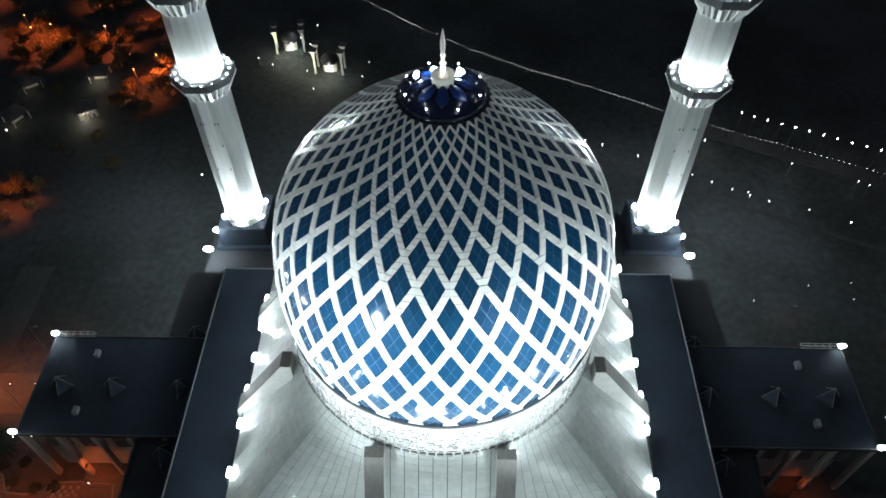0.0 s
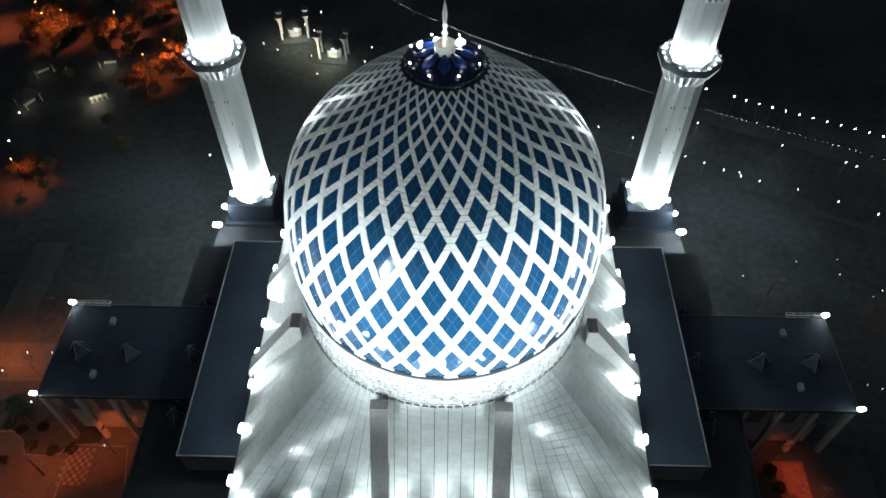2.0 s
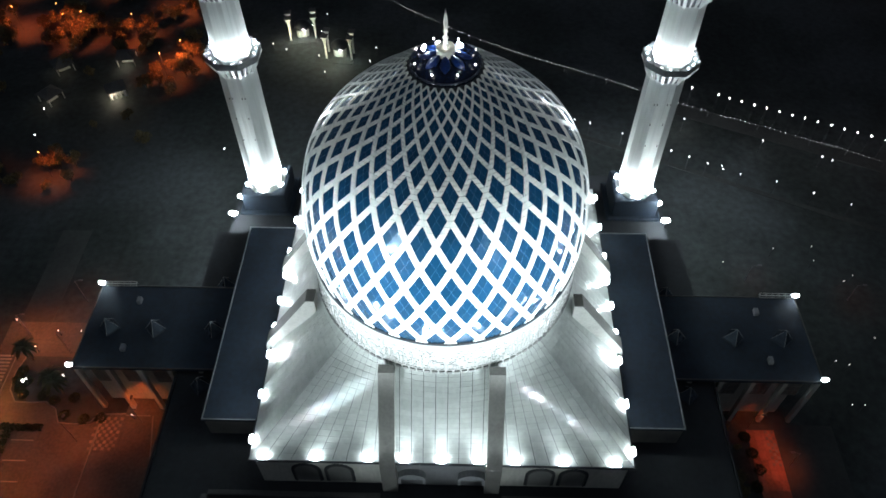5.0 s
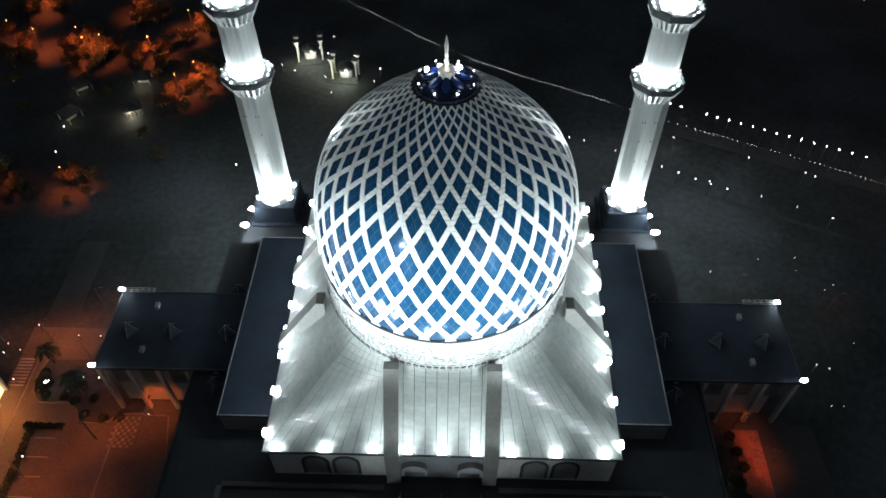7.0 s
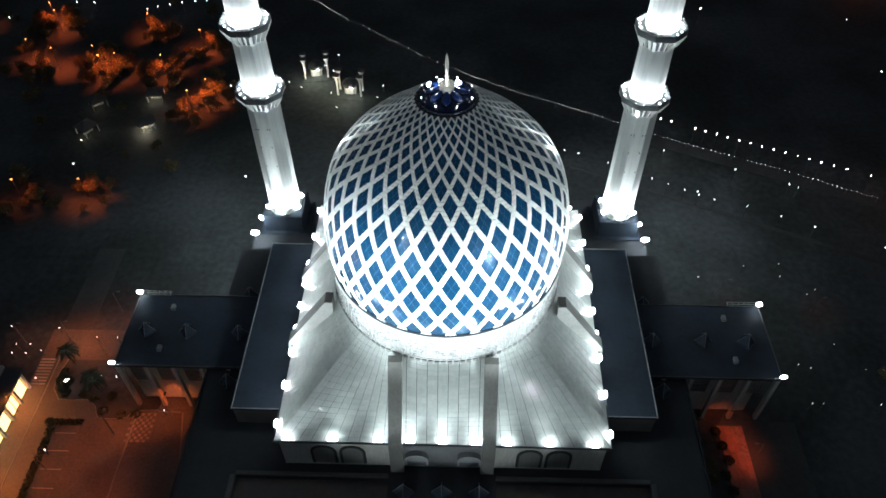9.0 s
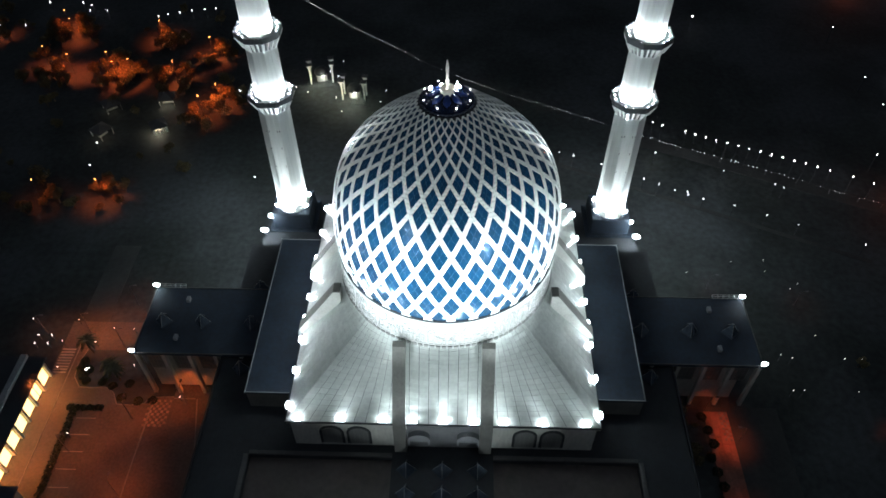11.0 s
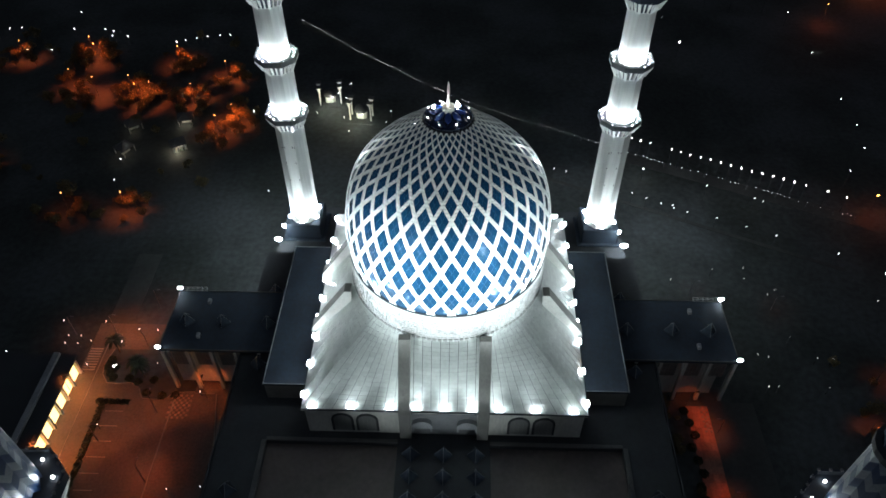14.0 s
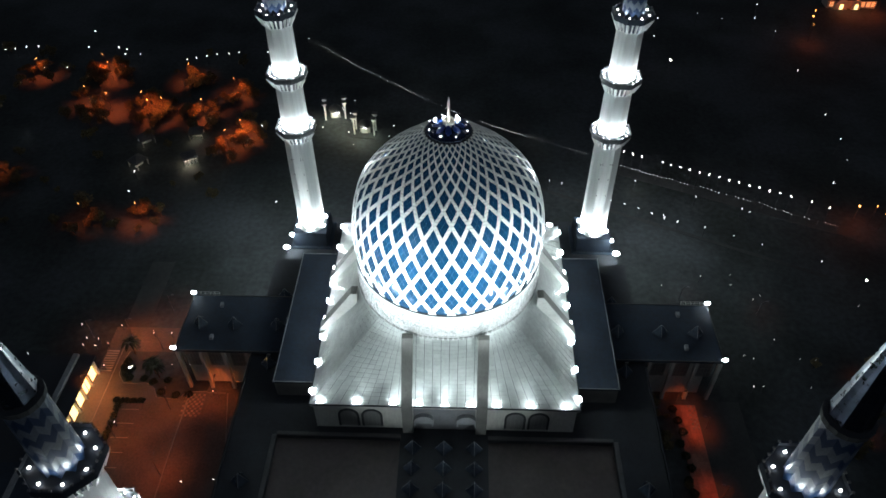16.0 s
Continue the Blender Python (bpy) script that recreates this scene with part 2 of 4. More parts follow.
CURVE = smooth_profile(CONTROL)
LEN = np.hypot(*np.diff(CURVE, axis=0).T)
U = np.concatenate([[0], np.cumsum(LEN / ((CURVE[1:, 0] + CURVE[:-1, 0]) / 2))])
U -= np.interp(55.0, CURVE[:, 1], U)                      # 0 at the lowest crossings
ROWS = 15
STEP = 0.1803     # height of half a lozenge, over the radius
HALF = math.pi / N                                        # width of half a lozenge, over the radius
BAND = 0.0243                                             # half the width of a strip
PHASE = 0.009
SLOPE = HALF / STEP
KNOT = BAND / SLOPE


def on_dome(u, a, lift=0.0):
    """The place at height u and angle a (0: towards -y), lifted off the shell."""
    r, z = np.interp(u, U, CURVE[:, 0]), np.interp(u, U, CURVE[:, 1])
    e = 0.004
    dr, dz = np.interp(u + e, U, CURVE[:, 0]) - np.interp(u - e, U, CURVE[:, 0]), np.interp(u + e, U, CURVE[:, 1]) - np.interp(u - e, U, CURVE[:, 1])
    k = math.hypot(dr, dz)
    r, z = r + lift * dz / k, z - lift * dr / k
    return (r * math.sin(a), -r * math.cos(a), z)


dome = thing("dome", "blue dome with white diamond lattice, floodlit at night", "dome")
part("shell", lathe([(max(0.2, r - 0.35), z - 0.1) for r, z in CURVE[::4]], 96, smooth=True), M_SHELL, dome)

# lozenge panes, one mesh a row, each of four leaves with thin ribs between
def pane_mesh(k):
    verts, faces, index = [], [], []
    c = STEP * (k + 1)
    shrink = 1 - BAND / HALF - 0.02

    def at(p, q, lift):
        # p, q: along the two edge directions, from -1 to 1
        du, da = (p + q) / 2 * STEP * shrink, (p - q) / 2 * HALF * shrink
        return on_dome(max(c + du, U[0] + 0.002), da, lift)

    gap = 0.022
    for p0, p1 in ((-1, -gap), (gap, 1)):
        for q0, q1 in ((-1, -gap), (gap, 1)):
            n = len(verts)
            verts += [at(p0, q0, -0.10), at(p1, q0, -0.10), at(p1, q1, -0.10), at(p0, q1, -0.10)]
            faces.append((n, n + 1, n + 2, n + 3))
            index.append(0)
    for along in (0, 1):
        n = len(verts)
        for s in (-1, 1):
            for g in (-gap, gap):
                verts.append(at(s, g, -0.085) if along else at(g, s, -0.085))
        faces.append((n, n + 1, n + 3, n + 2))
        index.append(1)
    me = bpy.data.meshes.new("pane")
    me.from_pydata(verts, [], faces)
    me.polygons.foreach_set("material_index", index)
    me.polygons.foreach_set("use_smooth", [True] * len(faces))
    me.update()
    me.materials.append(M_BLUE)
    me.materials.append(M_RIB)
    return me


NEAR = 21      # of the 32 panes in a row, those on the entrance side stand as pieces
rest_v, rest_f, rest_i = [], [], []
for k in range(-1, ROWS - 1):
    me = pane_mesh(k)
    shift = HALF * (0.5 + (k % 2)) + PHASE
    for j in range(N):
        a = 2 * HALF * j + shift
        a = (a + math.pi) % (2 * math.pi) - math.pi
        if abs(a) < NEAR * HALF:
            ob = link("pane", me, dome)
            ob.matrix_local = Matrix.Rotation(a, 4, "Z")
        else:
            rot, n = Matrix.Rotation(a, 3, "Z"), len(rest_v)
            rest_v += [rot @ v.co for v in me.vertices]
            rest_f += [[n + i for i in p.vertices] for p in me.polygons]
            rest_i += [p.material_index for p in me.polygons]
tagged(raw("rear_panes", rest_v, rest_f, (M_BLUE, M_RIB), dome, index=rest_i), kind="stuff")

# strips of white tiles, cut level, with open joints
tv, tf = [], []


def tile(u0, u1, l0, r0, l1, r1, top=0.05, deep=0.16):
    """A tile between two levels, from left to right angle at each."""
    g = 0.0017
    u0, u1 = u0 + g, u1 - g
    quad = ((u0, l0), (u0, r0), (u1, r1), (u1, l1))
    n = len(tv)
    for u, a in quad:
        tv.append(on_dome(u, a, top))
    for u, a in quad:
        tv.append(on_dome(u, a, -deep))
    tf.append((n, n + 1, n + 2, n + 3))
    for i in range(4):
        j = (i + 1) % 4
        tf.append((n + i, n + 4 + i, n + 4 + j, n + j))


for k in range(ROWS + 1):
    uk = STEP * k
    shift = HALF * (0.5 + (k % 2)) + PHASE
    for j in range(N):
        a = 2 * HALF * j + shift
        if k < ROWS:
            tile(uk, uk + KNOT, a - BAND, a, a - 2 * BAND, a)
            tile(uk, uk + KNOT, a, a + BAND, a, a + 2 * BAND)
        if k == 0:
            f = -U[0] / KNOT
            tile(U[0], uk, a - BAND * (1 + f), a - BAND * (f - 1) * (f > 1), a - BAND, a)
            tile(U[0], uk, a + BAND * (f - 1) * (f > 1), a + BAND * (1 + f), a, a + BAND)
        else:
            tile(uk - KNOT, uk, a - 2 * BAND, a, a - BAND, a)
            tile(uk - KNOT, uk, a, a + 2 * BAND, a, a + BAND)
        if k < ROWS:
            free = STEP - 2 * KNOT
            for s in (-1, 1):
                for c in range(2):
                    d0, d1 = KNOT + free * c / 2, KNOT + free * (c + 1) / 2
                    tile(uk + d0, uk + d1, a + s * d0 * SLOPE - BAND, a + s * d0 * SLOPE + BAND, a + s * d1 * SLOPE - BAND, a + s * d1 * SLOPE + BAND)
tagged(raw("lattice_tile", tv, tf, M_TILE, dome, "white enamelled lattice tiles"), kind="stuff")

# ring of carved marble below the lattice
ring_low, ring_high = 44.8, 53.85
part("gutter", lathe([(24.9, 53.82), (25.42, 53.86), (25.46, 54.0), (25.36, 54.14), (24.9, 54.14)], 128, smooth=True), M_SHELL, dome, "dark gutter line")
part("ring", lathe([(24.6, ring_low), (25.35, ring_low), (25.42, ring_low + 0.5), (25.42, ring_high - 0.5), (25.55, ring_high - 0.4), (25.55, ring_high), (24.6, ring_high)], 128, smooth=False), M_BAND, dome, "white marble ring carved with relief")
rng = random.Random(5)
sv, sf = [], []


def relief(a, z0, z1, wide, out=0.10):
    r0, r1 = 25.38, 25.42 + out
    n = len(sv)
    for r in (r0, r1):
        for b, z in ((a - wide, z0), (a + wide, z0), (a + wide, z1), (a - wide, z1)):
            sv.append((r * math.sin(b), -r * math.cos(b), z))
    sf.extend(((n + 4, n + 5, n + 6, n + 7), (n, n + 1, n + 5, n + 4), (n + 1, n + 2, n + 6, n + 5), (n + 2, n + 3, n + 7, n + 6), (n + 3, n, n + 4, n + 7)))


for i in range(560):
    a = 2 * math.pi * i / 560
    base, top = ring_low + 1.2, ring_high - 1.2
    z = base
    while z < top - 0.4:
        kind, tall = rng.random(), 0.5 + 1.6 * rng.random()
        if kind < 0.42:
            relief(a + rng.uniform(-0.003, 0.003), z, min(top, z + tall), 0.0014 + 0.001 * rng.random(), 0.09)
        elif kind < 0.80:
            relief(a, z, z + 0.14 + 0.12 * rng.random(), 0.005 + 0.007 * rng.random(), 0.09)
            tall = 0.45 + 0.5 * rng.random()
        z += tall + 0.12
for i in range(120):
    a = 2 * math.pi * i / 120
    relief(a, ring_low + 0.05, ring_low + 0.75, 0.018, 0.28)
# strokes darker than the band: the carving's shadow is in their colour
raw("carved_relief", sv, sf, M_SCRIPT, dome, "relief strokes, their carved shadow put into a darker colour")

# cap of dark blue glass, its lamps and finial
part("cap", lathe([(5.6, 92.7), (5.5, 93.2), (5.3, 93.45), (4.4, 93.95), (3.2, 94.35), (1.6, 94.6), (0.3, 94.7)], 48, smooth=True), M_CAP, dome, "dark glass cap")
part("cap_rim", lathe([(5.35, 93.25), (5.55, 93.25), (5.6, 93.35), (5.52, 93.47), (5.35, 93.42)], 48, smooth=True), M_SPIRE, dome, "thin bright metal rim")
for i in range(8):
    a = i * math.pi / 4
    b = bmesh.new()
    row = None
    for r, w, z in ((1.35, 0.30, 95.25), (2.0, 0.62, 95.05), (2.8, 0.78, 94.72), (3.5, 0.52, 94.4), (4.0, 0.05, 94.2)):
        c, d = Vector((math.cos(a), math.sin(a), 0)), Vector((-math.sin(a), math.cos(a), 0))
        new_row = [b.verts.new(c * r - d * w + Vector((0, 0, z - 0.12))), b.verts.new(c * r + Vector((0, 0, z + 0.1))), b.verts.new(c * r + d * w + Vector((0, 0, z - 0.12)))]
        new_row += [b.verts.new(v.co - Vector((0, 0, 0.3))) for v in new_row[::-1]]
        if row:
            for k in range(6):
                b.faces.new((row[k], row[(k + 1) % 6], new_row[(k + 1) % 6], new_row[k]))
        else:
            b.faces.new(new_row[::-1])
        row = new_row
    b.faces.new(row)
    bmesh.ops.recalc_face_normals(b, faces=b.faces)
    part("petal", b, M_PETAL, dome, "blue glass petal lit by the cap lamps")
finial = thing("finial", "white stepped finial standing in a round bowl", "finial", (0, 0, 94.6))
part("bowl", lathe([(1.1, 0), (1.35, 0.2), (1.45, 1.5), (1.3, 1.55), (1.1, 1.2), (0.3, 1.15)], 32, smooth=True), M_GOLD, finial)
part("spike", lathe([(0.42, 0.9), (0.55, 1.1), (0.60, 1.5), (0.34, 2.0), (0.28, 2.7), (0.46, 3.0), (0.24, 3.2), (0.20, 3.9), (0.36, 4.1), (0.20, 4.35), (0.30, 5.0), (0.34, 5.8), (0.16, 7.0), (0.03, 7.7)], 16, smooth=True), M_GOLD, finial)


def cap_lamp():
    t = thing("cap_lamp", "small white lamp on the dome cap", "lamp", group="lamps on the dome cap")
    part("stem", lathe([(0.07, 0), (0.05, 0.6)], 8), M_METAL, t)
    part("globe", lathe([(0.04, 0.56), (0.09, 0.61), (0.11, 0.69), (0.08, 0.77), (0.02, 0.83)], 12, smooth=True), G_WHITE, t)
    return t


first = cap_lamp()
first.matrix_world = pose(4.9 * math.cos(math.pi / 8), 4.9 * math.sin(math.pi / 8), 93.65)
for i in range(1, 8):
    copy_thing(first, pose(4.9 * math.cos(math.pi / 8 + i * math.pi / 4), 4.9 * math.sin(math.pi / 8 + i * math.pi / 4), 93.65))


def floodlight(wide=1.3, tall=0.9):
    """A flood lamp that looks along +y and up."""
    t = thing("floodlight", "white floodlight on a short bracket, switched on", "floodlight", group="floodlights")
    bm = bmesh.new()
    add_box(bm, -wide / 2, wide / 2, -0.25, 0.15, 0.25, 0.25 + tall, 0.06)
    bmesh.ops.rotate(bm, verts=bm.verts, cent=(0, 0, 0.6), matrix=Matrix.Rotation(radians(40), 3, "X"))
    part("housing", bm, M_METAL, t)
    # lens heads drawn oversized, their glare put into the shape
    bm = bmesh.new()
    for x, big_ in ((0.0, 0.36), (-0.36, 0.27), (0.34, 0.29)):
        head = bmesh.new()
        add_lathe(head, [(wide * big_, 0.0), (wide * big_ * 1.08, 0.06), (wide * big_ * 0.9, 0.16), (wide * big_ * 0.45, 0.24), (0.02, 0.26)], 12)
        bmesh.ops.transform(head, verts=head.verts, matrix=pose(x * wide, 0.05, 0.75 + abs(x) * 0.25, -50, 0, 0))
        me = bpy.data.meshes.new("head")
        head.to_mesh(me)
        bm.from_mesh(me)
        bpy.data.meshes.remove(me)
        head.free()
    part("lens", bm, G_FLOOD, t, "glowing lens, enlarged for glare")
    bm = bmesh.new()
    add_box(bm, -0.08, 0.08, -0.12, 0.04, 0, 0.5)
    part("bracket", bm, M_METAL, t)
    return t


cap_flood = floodlight(0.95, 0.6)
cap_flood.matrix_world = pose(2.2, 1.9, 94.3, 0, 0, 135)
for x, y, turn in ((-0.9, 2.3, 170), (-3.4, 1.2, -110)):
    copy_thing(cap_flood, pose(x, y, 94.2, 0, 0, turn))
for x, y in ((2.2, 1.7), (-1.4, 2.2)):
    lamp("cap_light", (x, y, 95.8), 500, FLOOD, 0.25)
for x, y in ((2.5, -2.9), (-2.5, -2.9)):
    lamp("cap_light", (x, y, 95.2), 14, FLOOD, 0.12)
for i in range(4):
    a = -math.pi / 2 + (i - 1.5) * 0.9
    lamp("cap_light", (4.4 * math.cos(a), 4.4 * math.sin(a), 94.9), 3, FLOOD, 0.2)
# free-hanging lamp added to brighten the bowl and finial
lamp("finial_light", (0, -3.4, 97.4), 500, (1.0, 0.98, 0.9), 0.2, target=(0, 0, 97.4), cone=70)

# ---------------------------------------------------------------- the prayer hall
EAVE, EAVE_Z, RING_R, RING_Z = 36.1, 29.75, 25.4, 45.0
hall = thing("prayer_hall", "pale prayer hall with sloping tiled roof under the dome", "building")
bm = bmesh.new()
add_box(bm, -EAVE, EAVE, -EAVE, EAVE, 28.7, 29.5, 0.08)
add_box(bm, -EAVE + 0.35, EAVE - 0.35, -EAVE + 0.35, EAVE - 0.35, 28.2, 28.72)
part("cornice", bm, M_WALL, hall)
for q in range(4):
    gutter = part("eave_gutter", box(-EAVE - 0.25, EAVE + 0.25, -EAVE - 0.25, -EAVE + 0.05, 29.3, 29.72, bevel=0.04), M_SHELL, hall, "dark eave gutter")
    gutter.matrix_local = Matrix.Rotation(radians(90 * q), 4, "Z")
    ridge = sweep("hip_ridge", [(-EAVE + 0.05, -EAVE + 0.05, EAVE_Z + 0.02), (-RING_R * 0.7071, -RING_R * 0.7071, RING_Z + 0.02)], 0.09, M_BAND, hall, "pale hip ridge", sides=4)
    ridge.matrix_local = Matrix.Rotation(radians(90 * q), 4, "Z")
bm = bmesh.new()
for s in (-1, 1):
    add_box(bm, s * 35.4, s * 34.8, -35.4, 35.4, 18.0, 28.3)
    add_box(bm, -34.8, 34.8, s * 35.4, s * 34.8, 18.0, 28.3)
part("wall", bm, M_WALL, hall)


def arch_outline(x, z0, wide, high, n=10):
    """A pointed arch, as an outline in x and z."""
    h = wide / 2
    pts = [(x - h, z0), (x + h, z0), (x + h, z0 + high - h)]
    pts += [(x + h * math.cos(math.pi * i / n), z0 + high - h + h * 1.05 * math.sin(math.pi * i / n)) for i in range(1, n)]
    return pts + [(x - h, z0 + high - h)]


def arch_window(parent, x, y, z0, wide, high):
    w_ = part("window", _prism(arch_outline(x, z0, wide, high), y - 0.05, y + 0.1), M_GLASS, parent)
    # dark bands carry the shadow of the window reveal in their colour
    for grow, band, out in ((0.35, 0.95, 0.14), (0.0, 0.35, 0.26)):
        outer, inner = arch_outline(x, z0, wide + grow + band, high + (grow + band) / 2), arch_outline(x, z0, wide + grow, high + grow / 2)
        fb = bmesh.new()
        for a in range(1, len(outer)):
            b = (a + 1) % len(outer)
            q = [outer[a], outer[b], inner[b], inner[a]]
            f_, k_ = [fb.verts.new((px, y - out, pz)) for px, pz in q], [fb.verts.new((px, y, pz)) for px, pz in q]
            fb.faces.new(f_)
            for i in range(4):
                fb.faces.new((f_[(i + 1) % 4], f_[i], k_[i], k_[(i + 1) % 4]))
        part("reveal_shade_band", fb, M_SHELL if grow > 0.3 else M_STONE, w_)
    for i in range(-1, 2):
        part("mullion", box(x + i * wide / 4 - 0.06, x + i * wide / 4 + 0.06, y - 0.12, y - 0.02, z0, z0 + high * 0.78), M_FRAME, w_)
    return w_


def _prism(outline, y0, y1):
    b = bmesh.new()
    add_prism(b, outline, y0, y1)
    return b


for x in (-26.2, -19.8, 19.2, 25.6):
    arch_window(hall, x, -35.42, 19.0, 4.5, 7.2)
# flat panel on the wall; the entrance bay's shade is its dark colour
part("entrance_shade_panel", box(-8.4, 8.4, -35.6, -35.41, 18.2, 27.6), M_RIM, hall, "flat panel in the dark tone of the shaded entrance bay")


def arch_hood(x, wide=5.2, z0=21.4, high=4.6, deep=1.3, thick=0.5, n=12):
    """A short barrel vault that stands out from the wall."""
    b = bmesh.new()
    h = wide / 2
    rows = []
    for r in (h, h - thick):
        for y in (-35.6 - deep, -35.55):
            rows.append([b.verts.new((x - r, y, z0))] + [b.verts.new((x - r * math.cos(math.pi * i / n), y, z0 + high - h + r * math.sin(math.pi * i / n))) for i in range(n + 1)] + [b.verts.new((x + r, y, z0))])
    for p, q in ((rows[0], rows[1]), (rows[3], rows[2]), (rows[2], rows[0])):
        for i in range(n + 2):
            b.faces.new((p[i], p[i + 1], q[i + 1], q[i]))
    bmesh.ops.recalc_face_normals(b, faces=b.faces)
    return part("arch_hood", b, M_COPING, hall, "pale rounded arch hood")


for x in (-5.6, 5.9):
    arch_hood(x)
    # pale infill colours the inside of the hood as if lit
    part("lit_hood_infill", _prism(arch_outline(x, 21.2, 4.3, 4.2), -35.9, -35.55), M_COPING, hall, "pale infill, the lit hood inside put into colour")

# buttress beams, two a side, from the ring down over the eave
def buttress():
    b = bmesh.new()
    outline = [(24.9, 43.0), (24.9, 46.3), (26.5, 46.3), (36.7, 31.2), (37.1, 29.6), (37.1, 18.4), (35.5, 18.4), (35.5, 28.0)]
    add_prism(b, outline, -1.45, 1.45)
    bmesh.ops.bevel(b, geom=[e for e in b.edges if e.calc_face_angle(0) > 0.3], offset=0.12, segments=1, affect="EDGES")
    return b


# thin strip over beam tops and fronts, darker than the beam sides
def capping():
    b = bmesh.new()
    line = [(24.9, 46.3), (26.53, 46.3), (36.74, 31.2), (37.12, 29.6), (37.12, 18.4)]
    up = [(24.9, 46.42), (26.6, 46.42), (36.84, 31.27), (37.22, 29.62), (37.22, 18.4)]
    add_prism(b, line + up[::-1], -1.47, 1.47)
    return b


beam = cap_mesh = None
for q in range(4):
    for s in (-1, 1):
        if beam is None:
            beam = part("buttress", buttress(), M_BUTT, hall, "pale buttress beam")
            ob = beam
        else:
            ob = link("buttress", beam.data, hall)
            ob["label"] = "pale buttress beam"
        ob.matrix_local = Matrix.Rotation(radians(-90 + 90 * q), 4, "Z") @ Matrix.Translation((0, s * 9.95, 0))
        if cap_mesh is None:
            top = part("capping", capping(), M_CAPPING, ob, "darker grey capping")
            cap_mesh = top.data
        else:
            top = link("capping", cap_mesh, ob, "darker grey capping")

# flat flank roofs beside the sloping roof
for s, name in ((-1, "west"), (1, "east")):
    flank = thing("flank_block", "dark flat-roofed block with thin pale coping", "building", group="flank blocks")
    a, b = sorted((s * 35.5, s * 48.8))
    part("roof", box(a, b, -25.8, 26.0, 24.2, 24.7), M_DARK, flank)
    part("wall", box(a + 0.3, b - 0.3, -25.5, 25.7, 18.0, 24.2), M_CAPPING, flank)
    bm = bmesh.new()
    add_box(bm, s * 48.8, s * 48.55, -25.8, 26.0, 24.7, 25.0, 0.04)
    add_box(bm, s * 48.55, s * 36.6, -25.8, -25.55, 24.7, 24.95, 0.05)
    add_box(bm, s * 48.55, s * 36.6, 25.75, 26.0, 24.7, 24.95, 0.05)
    part("coping", bm, M_COPING, flank, "pale stone coping")

# lower roofs round the hall
podium = thing("lower_roof_block", "dark lower flat roof round the prayer hall", "building")
for x0, x1, y0, y1, z1 in ((-59.5, 59.5, -38.6, 30.0, 18.0), (-59.5, -46.2, -112, -38.6, 18.0), (46.2, 59.5, -112, -38.6, 18.0), (-12.0, 12.0, -112, -38.6, 18.0)):
    part("roof", box(x0, x1, y0, y1, 0, z1), M_FELT, podium)
part("rear_roof", box(-60, 60, 30.01, 62, 0, 9.0), M_FELT, podium)
for s in (-1, 1):
    part("coping", box(s * 46.2, s * 47.4, -112, -38.6, 18.0, 18.6, bevel=0.08), M_STONE, podium, "dark stone coping")
    part("coping", box(s * 59.5, s * 59.0, -112, -12.5, 18.0, 18.6, bevel=0.05), M_FELT, podium, "dark coping")
    part("coping", box(s * 46.2, s * 12.0, -38.6, -37.6, 18.0, 18.5, bevel=0.08), M_STONE, podium, "dark stone coping")

# court between the arcades: floor raised, its deep shade put into the colour
slab("court_floor", "paved court, shade put into its dark colour", -46.2, 46.2, -112, -38.6, 16.6, M_COURT, 0.5, "floor")


def skylight(size=3.2, high=3.4):
    t = thing("skylight", "small pyramid skylight of grey-blue glass", "skylight", group="pyramid skylights")
    b = bmesh.new()
    base = [b.verts.new((size / 2 * x, size / 2 * y, 0.35)) for x, y in ((-1, -1), (1, -1), (1, 1), (-1, 1))]
    tip = b.verts.new((0, 0, 0.35 + high))
    for i in range(4):
        b.faces.new((base[i], base[(i + 1) % 4], tip))
    part("glazing", b, M_SKY, t)
    part("kerb", box(-size / 2 - 0.15, size / 2 + 0.15, -size / 2 - 0.15, size / 2 + 0.15, 0, 0.36, bevel=0.04), M_DARK, t)
    for i in range(4):
        sx, sy = ((-1, -1), (1, -1), (1, 1), (-1, 1))[i]
        sweep("hip_bar", [(sx * size / 2, sy * size / 2, 0.36), (0, 0, 0.38 + high)], 0.05, M_COPING, t, sides=4)
    return t


one = skylight()
one.matrix_world = pose(-77.0, -1.0, 19.7, 0, 0, 45)
for x, y, z in ((-66.3, -1.2, 19.7), (-52.9, -1.3, 19.7), (-53.2, 12.6, 18.0), (-53.2, -14.6, 18.0), (65.4, -0.7, 19.7), (76.3, -0.7, 19.7), (52.2, -1.0, 19.7), (52.2, 12.0, 18.0), (52.8, -14.6, 18.0), (53.0, -52.0, 18.0), (-53.2, -52.5, 18.0)):
    copy_thing(one, pose(x, y, z, 0, 0, 45))
for x in (-8.4, 0, 8.2):
    for y in (-41.5, -47.5, -53.5, -59.5):
        copy_thing(one, pose(x, y, 18.0, 0, 0, 45))

